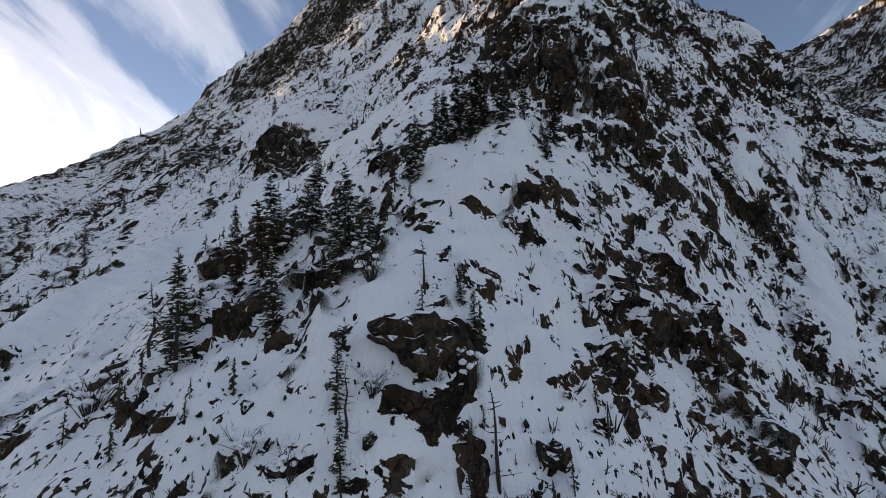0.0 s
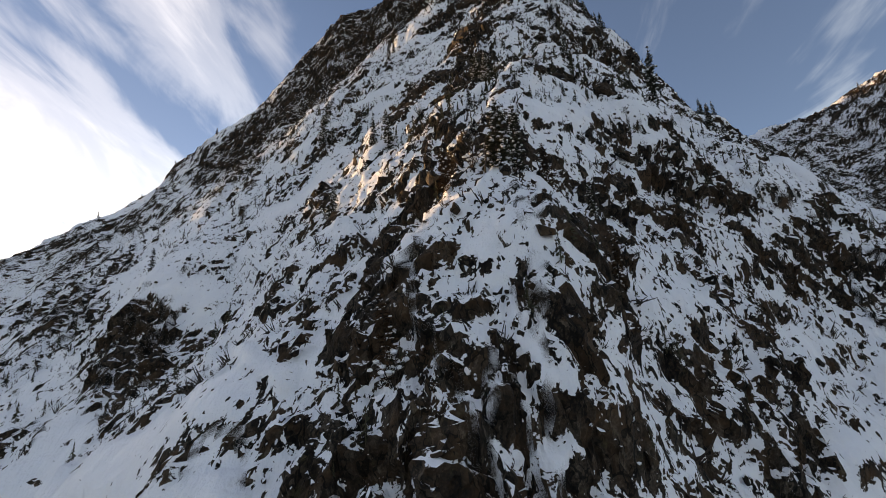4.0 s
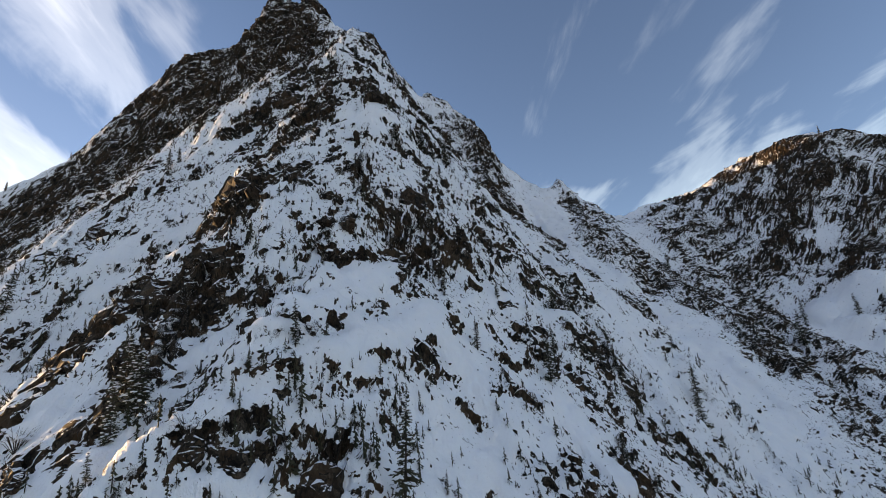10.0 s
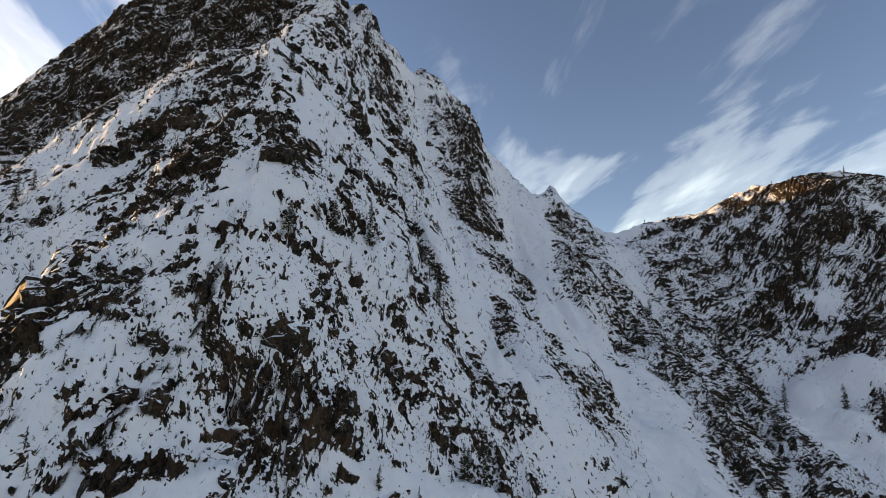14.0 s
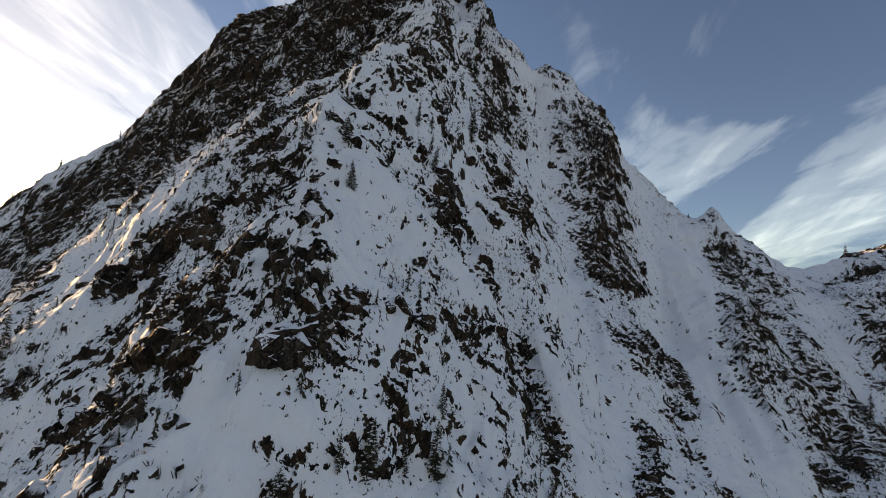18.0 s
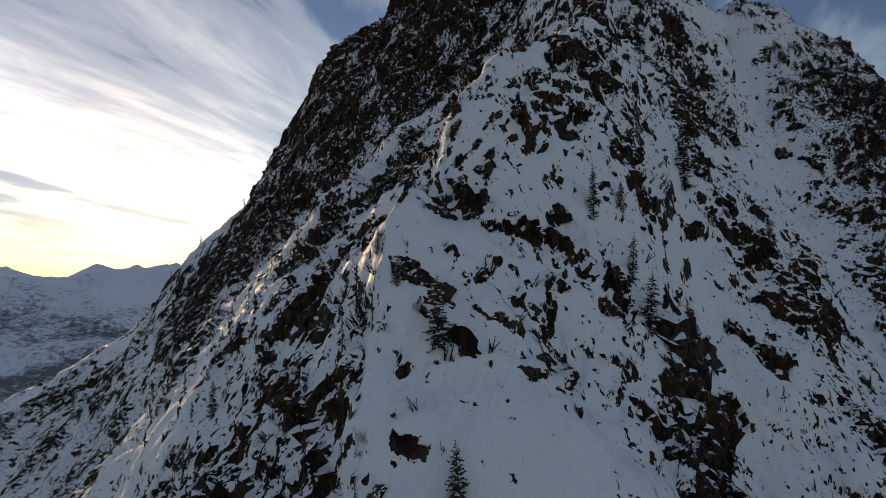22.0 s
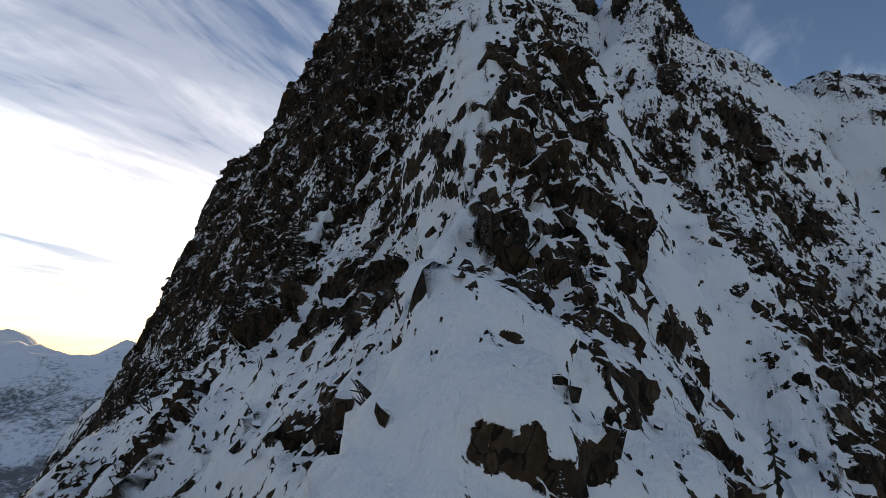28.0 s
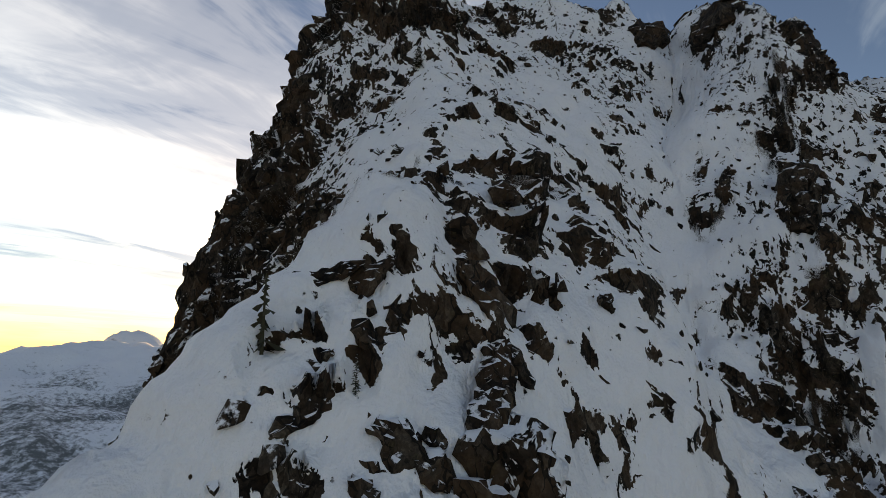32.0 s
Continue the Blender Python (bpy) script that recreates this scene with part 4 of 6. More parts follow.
def line_knots():
    """The knolls, and points every few metres along the lines, none of them close to another."""
    raw = []
    for line in LINES.values():
        for p, q in zip(line, line[1:]):
            p, q = np.array(p, float), np.array(q, float)
            m = max(1, int(np.hypot(*(q - p)[:2]) / 7.0))
            raw += [p + (q - p) * i / m for i in range(m)]
        raw.append(np.array(line[-1], float))
    raw += [np.array(p, float) for p in RIM]
    kept = [np.array(p, float) for p in KNOLLS]
    for p in raw:
        if all(np.hypot(*(p - q)[:2]) > (3.2 if k < len(KNOLLS) else 1.5) for k, q in enumerate(kept)):
            kept.append(p)
    return np.array(kept)


KNOTS = line_knots()


def span(p):
    return np.c_[np.ones(len(p)), p / 100]


def spread(p):
    return np.sqrt(((p[:, None] - KNOTS[None, :, :2]) ** 2).sum(2))


many = len(KNOTS)
PULL = np.linalg.solve(np.block([[spread(KNOTS[:, :2]) - 0.5 * np.eye(many), span(KNOTS[:, :2])], [span(KNOTS[:, :2]).T, np.zeros((3, 3))]]), np.r_[KNOTS[:, 2], 0, 0, 0])
VALLEY = 120.0


def massif(p):
    """Height of the mountain's large form at points x, y: a sheet drawn over the lines, which sinks to the valley outside."""
    out = np.empty(len(p))
    for a in range(0, len(p), 20000):
        b = p[a : a + 20000]
        out[a : a + 20000] = spread(b) @ PULL[:many] + span(b) @ PULL[many:]
    away = np.maximum(np.maximum(-430 - p[:, 0], p[:, 0] - 390), np.maximum(-40 - p[:, 1], p[:, 1] - 380)) / 330
    sink = np.clip(away, 0, 1)
    sink = sink * sink * (3 - 2 * sink)
    return out * (1 - sink) + VALLEY * sink


def steps(start, end, fine_from, fine_to, fine, grow):
    """Grid lines, close together between fine_from and fine_to and ever wider apart outside."""
    ahead = [fine_from]
    while ahead[-1] < end:
        ahead.append(ahead[-1] + fine + grow * max(0.0, ahead[-1] - fine_to))
    behind = [fine_from]
    while behind[-1] > start:
        behind.append(behind[-1] - fine - grow * (fine_from - behind[-1]))
    return np.array(behind[:0:-1] + ahead)


def zones(x, y, lists):
    total = 0
    for zone in lists:
        for cx, cy, r, amount in zone:
            total = total + amount * np.exp(-(((x - cx) ** 2 + (y - cy) ** 2) / (r * r)))
    return total


def off_line(x, y, name):
    """How far places are from one of the lines, in plan."""
    best = np.full(x.shape, 1e9)
    for (ax, ay, _), (bx, by, _) in zip(LINES[name], LINES[name][1:]):
        ux, uy = bx - ax, by - ay
        f = np.clip(((x - ax) * ux + (y - ay) * uy) / (ux * ux + uy * uy), 0, 1)
        best = np.minimum(best, np.hypot(x - ax - f * ux, y - ay - f * uy))
    return best


def beside(x, y, line):
    """How far places are from a line in plan, below zero on its left."""
    best, signed = np.full(x.shape, 1e9), np.zeros(x.shape)
    for (ax, ay), (bx, by) in zip(line, line[1:]):
        ux, uy = bx - ax, by - ay
        f = np.clip(((x - ax) * ux + (y - ay) * uy) / (ux * ux + uy * uy), 0, 1)
        d = np.hypot(x - ax - f * ux, y - ay - f * uy)
        side = np.where(ux * (y - ay) - uy * (x - ax) > 0, -1.0, 1.0)
        signed = np.where(d < best, side * d, signed)
        best = np.minimum(best, d)
    return signed


def patches(lines, shape, wobble, soft):
    """Where the ground lies inside bands along the lines, from 0 to 1, with ragged edges."""
    out = np.zeros(shape.shape, np.float32)
    for ax, ay, bx, by, r in lines:
        pad = 1.6 * r + 1.0
        i0, i1 = np.searchsorted(GY, (min(ay, by) - pad, max(ay, by) + pad))
        j0, j1 = np.searchsorted(GX, (min(ax, bx) - pad, max(ax, bx) + pad))
        if i1 - i0 < 2 or j1 - j0 < 2:
            continue
        here = (slice(i0, i1), slice(j0, j1))
        a, b = (np.array((x, y, shape[np.searchsorted(GY, y), np.searchsorted(GX, x)])) for x, y in ((ax, ay), (bx, by)))
        p = np.stack([gx[here], gy[here], shape[here]], -1) - a
        f = np.clip(p @ (b - a) / max(1e-6, (b - a) @ (b - a)), 0, 1)
        d = np.linalg.norm(p - f[..., None] * (b - a), axis=-1)
        out[here] = np.maximum(out[here], np.clip((r * min(1.0, 0.5 + 0.12 * r) - d + wobble[here] * (0.42 * r + 0.1)) / (soft * r + 0.12) + 0.5, 0, 1))
    return out


def sheet_mesh(name, points, smooth=None):
    """A mesh over a grid of points, rows by columns."""
    rows_, cols = points.shape[:2]
    me = bpy.data.meshes.new(name)
    ids = np.arange(rows_ * cols).reshape(rows_, cols)
    quads = np.stack([ids[:-1, :-1], ids[:-1, 1:], ids[1:, 1:], ids[1:, :-1]], -1).reshape(-1, 4)
    me.vertices.add(rows_ * cols)
    me.vertices.foreach_set("co", points.astype(np.float32).ravel())
    me.loops.add(quads.size)
    me.loops.foreach_set("vertex_index", quads.astype(np.int32).ravel())
    me.polygons.add(len(quads))
    me.polygons.foreach_set("loop_start", np.arange(0, quads.size, 4, dtype=np.int32))
    me.update(calc_edges=True)
    me.polygons.foreach_set("use_smooth", np.ones(len(quads), bool) if smooth is None else smooth)
    return me


GX = steps(-800, 800, 30, 62, 0.2, 0.0088)
GY = np.concatenate([steps(-420, 120, 20, 120, 0.29, 0.014)[:-1], np.arange(120.05, 150, 0.25), np.arange(150, 214, 0.2), steps(214, 760, 214, 232, 0.3, 0.013)])
gx, gy = np.meshgrid(GX, GY)


def between(values, at, to):
    """Values on the lines at, read off at to, along the first axis."""
    k = np.clip(np.searchsorted(at, to) - 1, 0, len(at) - 2)
    f = ((to - at[k]) / (at[k + 1] - at[k]))[:, None]
    return values[k] * (1 - f) + values[k + 1] * f


CX, CY = np.unique(np.r_[GX[::3], GX[-1]]), np.unique(np.r_[GY[::3], GY[-1]])
cx, cy = np.meshgrid(CX, CY)
form = massif(np.c_[cx.ravel(), cy.ravel()]).reshape(cx.shape)
form = between(between(form, CY, GY).T, CX, GX).T
# Chutes cut into the face, and ribs that stand out of it: line, half width, depth.
CHUTES = [("gully_one", 3.0, 4.6), ("gully_two", 6.0, 6.0), ("gully_three", 8.0, 7.0), ("pass_gully", 9.0, 6.0)]
RIBS = [("dome", 6.0, 2.5), ("pillar", 7.0, 3.5), ("knob", 8.0, 2.5)]
chute = sum(np.exp(-((off_line(gx, gy, name) / wide) ** 2)) for name, wide, _ in CHUTES)
ribbed = sum(np.exp(-((off_line(gx, gy, name) / wide) ** 2)) for name, wide, _ in RIBS)
form = form - sum(d * np.exp(-((off_line(gx, gy, name) / wide) ** 2)) for name, wide, d in CHUTES) + sum(d * np.exp(-((off_line(gx, gy, name) / wide) ** 2)) for name, wide, d in RIBS)
# Lesser ribs and runnels down the fall line, away from the crest.
runnel = 1 - 2 * np.abs(smooth_noise(gx / 13.0 + 0.6 * smooth_noise(gx / 30, gy / 30, form / 30, 211), gy / 55.0, form / 60.0, 212))
runnel = runnel + 0.6 * (1 - 2 * np.abs(smooth_noise(gx / 6.0, gy / 30.0, form / 34.0, 214)))
crest = np.exp(-((np.minimum(np.minimum(off_line(gx, gy, "spine_mid"), off_line(gx, gy, "spine_low")), off_line(gx, gy, "tower")) / 9.0) ** 2))
sky_line = np.exp(-((np.minimum(off_line(gx, gy, "left_sky"), off_line(gx, gy, "right_sky")) / 14.0) ** 2))
form = form + runnel * 2.1 * (1 - crest) * (1 - 0.8 * sky_line)
for line in ARETES:
    off = beside(gx, gy, line) + 0.4 * smooth_noise(gx / 4.5, gy / 4.5, form / 4.5, 219)
    form = form + 1.1 * np.exp(-np.abs(off) / 1.6) - 2.8 * (1 - np.exp(np.minimum(off, 0) / 1.3)) * np.exp(np.minimum(off, 0) / 9.0)
# The mountain across the pass is more broken.
jag = np.clip((gx - 175) / 40, 0, 1) + np.clip((-70 - gx) / 60, 0, 0.6)
form = form + jag * (4.0 * (1 - 2 * np.abs(smooth_noise(gx / 30.0, gy / 30.0, form / 45.0, 231))) + 2.2 * (1 - 2 * np.abs(smooth_noise(gx / 12.0, gy / 12.0, form / 16.0, 232))))
slope_y, slope_x = np.gradient(form, GY, GX)
tall = np.sqrt(1 + slope_x**2 + slope_y**2)
normal = np.stack([-slope_x / tall, -slope_y / tall, 1 / tall], -1)
U, W = gx + 0.15 * layered(gx, gy, form, 9.0, 2, 3), 0.62 * gy + 0.78 * form
bend = layered(gx, gy, form, 11.0, 3, 5)
U, W = U + 1.3 * bend + 0.45 * layered(gx, gy, form, 1.9, 2, 11), W + 1.1 * layered(gx, gy, form, 8.0, 3, 9) + 0.45 * layered(gx, gy, form, 1.7, 2, 13)
near_by = np.clip(1.5 - np.maximum(np.abs(gx - 42) - 42, 0) / 220, 0.25, 1)

# Plates lie along the fall line on the two flanks, and level on the front.
lean = slope_x + 0.35 * layered(gx, gy, form, 14.0, 3, 17)
plates, blocks, bed = np.empty_like(form), np.empty_like(form), np.zeros(form.shape + (3,), np.float32)
for turn, seed, mine in ((62, 20, lean > 0.3), (4, 40, np.abs(lean + 0.025) <= 0.325), (-58, 60, lean < -0.35)):
    u, w = U[mine], W[mine]
    c, s_ = math.cos(radians(turn)), math.sin(radians(turn))
    bed[mine] = np.stack([c * u + s_ * w, -s_ * u + c * w, np.full(u.shape, 40.0 * seed)], -1)
    big, joint = facets(u, w, 2.5, 1.8, turn, seed)
    mid, joint2 = facets(u, w, 1.1, 1.9, turn + 8, seed + 7)
    small, joint3 = facets(u, w, 0.55, 1.7, turn - 10, seed + 14)
    blocks[mine] = facets(u, w, 5.2, 1.5, turn + 5, seed + 90)[0]
    plates[mine] = 0.7 * big + 0.62 * mid + 0.34 * small - 0.16 * (joint2 < 0.08)
steep = np.clip((tall - 1.75) / 1.6, 0, 1)
rocky = 0.35 + 0.19 * layered(gx, gy, form, 20.0, 4, 71) + 0.12 * steep + 0.34 * zones(gx, gy, (CRAGS_LOW, CRAGS_MID, CRAGS_HIGH, CRAGS_FAR)) - 0.34 * zones(gx, gy, (FIELDS_LOW, FIELDS_MID, FIELDS_HIGH))
rocky = rocky - 0.42 * np.clip(chute, 0, 1) + 0.2 * np.clip(ribbed, 0, 1) + 0.1 * runnel * (1 - crest)
couloirs = 1 - 2.2 * np.abs(smooth_noise(gx / 26.0 + 0.5 * smooth_noise(gx / 40, gy / 40, form / 40, 241), gy / 26.0, form / 90.0, 242))
rocky = rocky + np.clip(jag, 0, 1) * (0.42 * couloirs + 0.25 * layered(gx, gy, form, 9.0, 2, 243))
wobble = 0.4 * layered(gx, gy, form, 3.4, 3, 251, 0.6) + 0.5 * plates
cliff, broken, drift = patches(CLIFFS, form, wobble, 0.3), patches(BROKEN, form, wobble, 0.6), patches(DRIFTS, form, wobble, 0.45)
rocky = rocky - 0.05
rocky = rocky + broken * np.maximum(0, 0.62 - rocky)
rocky = rocky + 0.9 * drift * np.minimum(0, -0.05 - rocky)
cliff = cliff * (1 - 0.5 * drift)
rocky = rocky + cliff * np.maximum(0, 0.84 - rocky)
rocky = np.clip(rocky, -0.05, 1.0)
swell = 1.0 * layered(gx, gy, form, 16.0, 3, 81) + 0.14 * layered(gx, gy, form, 3.2, 2, 91)
depth = 0.75 - 1.5 * rocky
bulk = 0.55 + 0.5 * np.clip(rocky, 0, 1)
rock_level = swell + plates * bulk + 0.55 * blocks + cliff * (0.5 + 0.5 * blocks)
cushions = layered(gx, gy, form, 1.9, 3, 96)
flutes = 1 - 2 * np.abs(smooth_noise(U / 1.5, W / 7.0, gx * 0, 97))
snow_level = swell + depth + 0.5 * layered(gx, gy, form, 7.0, 2, 99) * (1 - 0.5 * drift) + 0.34 * layered(gx, gy, form, 4.0, 3, 95) + 0.3 * cushions * near_by + 0.09 * flutes * near_by
lift = np.maximum(rock_level, snow_level)
lift = lift - np.clip(lift - 1.6, 0, 9) * 0.5
ground_points = np.stack([gx, gy, form], -1) + normal * lift[..., None]


def grid_normals(p):
    n_ = np.cross(np.gradient(p, axis=1), np.gradient(p, axis=0))
    return n_ / np.linalg.norm(n_, axis=-1, keepdims=True)


# Snow stays where the ground faces up enough, less of it where the ground is rocky.
facing = grid_normals(ground_points)[..., 2]
out_of_snow = (rock_level - snow_level) / 0.22
level = 1 / tall
bare = np.minimum(out_of_snow, (level - facing - 0.12 + 0.34 * rocky) * 5.0)
bare = np.maximum(bare, (0.08 - facing) * 5.0)
bare = np.clip(0.5 + 0.42 * bare, 0.1 - 0.3 * drift, 0.88)
snowy = bare < 0.5
me = sheet_mesh("mountain", ground_points, (snowy[:-1, :-1] | snowy[1:, 1:]).ravel())
me.attributes.new("bare", "FLOAT", "POINT").data.foreach_set("value", bare.astype(np.float32).ravel())
me.attributes.new("stony", "FLOAT", "POINT").data.foreach_set("value", rocky.astype(np.float32).ravel())
me.attributes.new("bedding", "FLOAT_VECTOR", "POINT").data.foreach_set("vector", bed.ravel())
me.materials.append(MOUNTAIN)
ground = tagged(new("ground", me), "steep snow-covered rocky mountain face with bare dark crags", "mountain", kind="structure")


def rest(x, y):
    """The place on the mountain's surface nearest to x, y in plan."""
    i, j = np.searchsorted(GY, y), np.searchsorted(GX, x)
    best = min(((a, b) for a in range(i - 6, i + 7) for b in range(j - 6, j + 7)), key=lambda k: (ground_points[k][0] - x) ** 2 + (ground_points[k][1] - y) ** 2)
    return ground_points[best]


# ---- the valley and the far ranges ----
def far_ranges():
    radius = np.concatenate([np.linspace(330, 900, 40), np.geomspace(915, 4850, 150)])
    angle = np.linspace(-math.pi, math.pi, 721)
    a, r = np.meshgrid(angle, radius)  # angle to the left of +y
    x, y = 60 - r * np.sin(a), 160 + r * np.cos(a)
    deg = np.degrees(a)
    rise = np.clip((r - 620) / 2300, 0, 1)
    rise = rise * rise * (3 - 2 * rise)
    fall = np.clip((r - 3000) / 700, 0, 1)
    crest = 395 - 1.1 * np.maximum(deg - 62, 0) - 1.6 * np.maximum(46 - deg, 0).clip(0, 90)
    crest = np.maximum(crest, 190)
    ridged = 1 - np.abs(layered(x, y, 0 * x, 900.0, 5, 301, 0.52))
    z = 118 + rise * crest * (1 - 0.55 * fall) + rise * (ridged - 0.75) * 120 + 18 * np.clip((r - 600) / 500, 0, 1) * layered(x, y, 0 * x, 150.0, 4, 333)
    # The tall snow peak behind the nearer crest.
    z = z + 300 * np.exp(-(((x + 4050) / 420) ** 2 + ((y - 1750) / 420) ** 2)) * (0.8 + 0.3 * ridged)
    z[:12] = 118 - np.linspace(25, 0, 12)[:, None]
    me = sheet_mesh("far_ranges", np.stack([x, y, z], -1))
    me.flip_normals()
    me.materials.append(FAR)
    return tagged(new("backdrop", me), "far snow-covered ranges with dark forest in the valley", "mountain range", kind="structure")


far_ranges()


# ---- parts ----
def part(name, bm, mat, parent, label=""):
    me = bpy.data.meshes.new(name)
    bm.to_mesh(me)
    bm.free()
    me.materials.append(mat)
    ob = new(name, me)
    ob.parent = parent
    return tagged(ob, label)


def limb(bm, a, b, ra, rb, sides=6):
    """A tapered round bar from a to b."""
    a, b = Vector(a), Vector(b)
    turn = (b - a).to_track_quat("Z", "Y").to_matrix()
    rings = []
    for end, r in ((a, ra), (b, rb)):
        rings.append([bm.verts.new(end + turn @ Vector((r * math.cos(k * math.tau / sides), r * math.sin(k * math.tau / sides), 0))) for k in range(sides)])
    for k in range(sides):
        bm.faces.new((rings[0][k], rings[0][(k + 1) % sides], rings[1][(k + 1) % sides], rings[1][k]))
    bm.faces.new(rings[1])


def blade(bm, a, b, wide, droop):
    """A tuft of needles from a to b: a bent, pointed leaf with a keel."""
    a, b = Vector(a), Vector(b)
    along = b - a
    side = along.cross(Vector((0, 0, 1)))
    side = side.normalized() * wide if side.length > 1e-4 else Vector((wide, 0, 0))
    mid = a + along * 0.55 + Vector((0, 0, droop))
    va, vb = bm.verts.new(a), bm.verts.new(b)
    vl, vr, vk = bm.verts.new(mid + side - Vector((0, 0, wide * 0.5))), bm.verts.new(mid - side - Vector((0, 0, wide * 0.5))), bm.verts.new(mid + Vector((0, 0, wide * 0.35)))
    for f in ((va, vl, vk), (va, vk, vr), (vl, vb, vk), (vk, vb, vr)):
        bm.faces.new(f)


def lump(bm, place, size, rng, flatten=0.5):
    """A small uneven pillow of snow."""
    made = bmesh.ops.create_icosphere(bm, subdivisions=1, radius=1.0)["verts"]
    for v in made:
        k = 1 + rng.uniform(-0.22, 0.22)
        v.co = Vector(place) + Vector((v.co.x * size * k, v.co.y * size * k, v.co.z * size * k * flatten))


def fir(name, tall, wide, seed, snow=0.3, needles=None, gap=0.0):
    """A narrow mountain fir of whorled, drooping boughs, with snow lying on some of them."""
    rng = random.Random(seed)
    tree = new(name)
    bm = bmesh.new()
    bend = rng.uniform(-0.03, 0.03) * tall
    knees = [(bend * (k / 4) ** 2, 0, tall * k / 4 - (0.5 if k == 0 else 0)) for k in range(5)]
    for k in range(4):
        limb(bm, knees[k], knees[k + 1], 0.014 * tall * (1 - k / 4) + 0.012, 0.014 * tall * (1 - (k + 1) / 4) + 0.008, 7)
    part("trunk", bm, BARK, tree, "dark rough bark")
    bm, load = bmesh.new(), bmesh.new()
    z = tall * (0.02 + gap)
    while z < tall * 0.985:
        share = 1 - z / tall
        reach = wide * (share**0.62) * (0.7 + 0.3 * min(1, (z / tall) / 0.12)) * rng.uniform(0.72, 1.12) + 0.06
        for k in range(rng.randint(7, 10) if share > 0.15 else 5):
            if rng.random() < 0.12:
                continue
            turn = rng.uniform(0, math.tau)
            r = reach * rng.uniform(0.4, 1.15)
            out = Vector((math.cos(turn), math.sin(turn), 0))
            base = Vector((bend * (z / tall) ** 2, 0, z + rng.uniform(-0.16, 0.16)))
            sag = r * rng.uniform(-0.5, 0.12) if share > 0.2 else 0.3 * r
            tip = base + out * r + Vector((0, 0, sag))
            blade(bm, base, tip, 0.1 * r + 0.03, 0.1 * r)
            across = Vector((-out.y, out.x, 0))
            for f in (0.3, 0.55, 0.8):
                for way_ in (-1, 1):
                    root = base + (tip - base) * f + Vector((0, 0, 0.05 * r))
                    blade(bm, root, root + across * way_ * r * (0.5 - 0.4 * f) * rng.uniform(0.7, 1.2) + out * 0.25 * r + Vector((0, 0, r * rng.uniform(-0.25, 0.1))), 0.06 * r + 0.02, 0.02)
            if rng.random() < snow:
                lump(load, base + (tip - base) * rng.uniform(0.5, 0.85) + Vector((0, 0, 0.08 * r + 0.03)), 0.14 * r + 0.05, rng, 0.42)
        z += 0.1 + 0.026 * tall * rng.uniform(0.6, 1.1) * (0.5 + share)
    tagged(part("crown", bm, needles or NEEDLES, tree, "drooping needled boughs"), kind="stuff")
    if load.verts:
        tagged(part("snow_load", load, SNOW, tree, "clumps of snow on the boughs"), kind="stuff")
    else:
        load.free()
    return tree


def snag(name, tall, seed, twigs=24):
    """A dead, bare trunk with broken branch stubs."""
    rng = random.Random(seed)
    tree = new(name)
    bm = bmesh.new()
    at = Vector((0, 0, -0.4))
    knees = [at]
    for k in range(5):
        at = Vector((rng.uniform(-0.03, 0.03) * tall, rng.uniform(-0.03, 0.03) * tall, tall * (k + 1) / 5))
        knees.append(at)
    for k in range(5):
        limb(bm, knees[k], knees[k + 1], 0.02 * tall * (1 - k / 5) + 0.012, 0.02 * tall * (1 - (k + 1) / 5) + 0.008, 6)
    part("trunk", bm, BARK, tree, "bare grey dead trunk")
    bm = bmesh.new()
    for k in range(twigs):
        f = rng.uniform(0.15, 0.97)
        i = min(4, int(f * 5))
        root = knees[i].lerp(knees[i + 1], f * 5 - i)
        turn, r = rng.uniform(0, math.tau), tall * rng.uniform(0.05, 0.2) * (1.1 - f)
        mid = root + Vector((math.cos(turn) * r, math.sin(turn) * r, r * rng.uniform(-0.3, 0.3)))
        limb(bm, root, mid, 0.02, 0.012, 4)
        limb(bm, mid, mid + Vector((math.cos(turn + 0.6) * r * 0.6, math.sin(turn + 0.6) * r * 0.6, r * rng.uniform(-0.2, 0.5))), 0.012, 0.004, 4)
    tagged(part("branches", bm, BARK, tree), kind="stuff")
    return tree


def bush(name, tall, seed):
    """A low leafless shrub with snow caught in it."""
    rng = random.Random(seed)
    tree = new(name)
    bm, load = bmesh.new(), bmesh.new()
    for k in range(34):
        turn, out = rng.uniform(0, math.tau), rng.uniform(0.1, 0.75) * tall
        tip = Vector((math.cos(turn) * out, math.sin(turn) * out, tall * rng.uniform(0.4, 1.0)))
        mid = tip * 0.5 + Vector((rng.uniform(-0.1, 0.1), rng.uniform(-0.1, 0.1), 0.12)) * tall
        limb(bm, (0, 0, -0.2), mid, 0.022, 0.014, 4)
        limb(bm, mid, tip, 0.014, 0.005, 4)
        for _ in range(2):
            limb(bm, mid.lerp(tip, rng.random()), tip + Vector((rng.uniform(-0.3, 0.3), rng.uniform(-0.3, 0.3), rng.uniform(-0.2, 0.3))) * tall * 0.5, 0.008, 0.003, 3)
        if rng.random() < 0.45:
            lump(load, mid.lerp(tip, rng.uniform(0.2, 0.9)), 0.07 * tall + 0.04, rng, 0.7)
    tagged(part("foliage", bm, BARK, tree, "thin dark bare twigs"), kind="stuff")
    tagged(part("snow_load", load, SNOW, tree, "small clumps of frosted snow"), kind="stuff")
    return tree


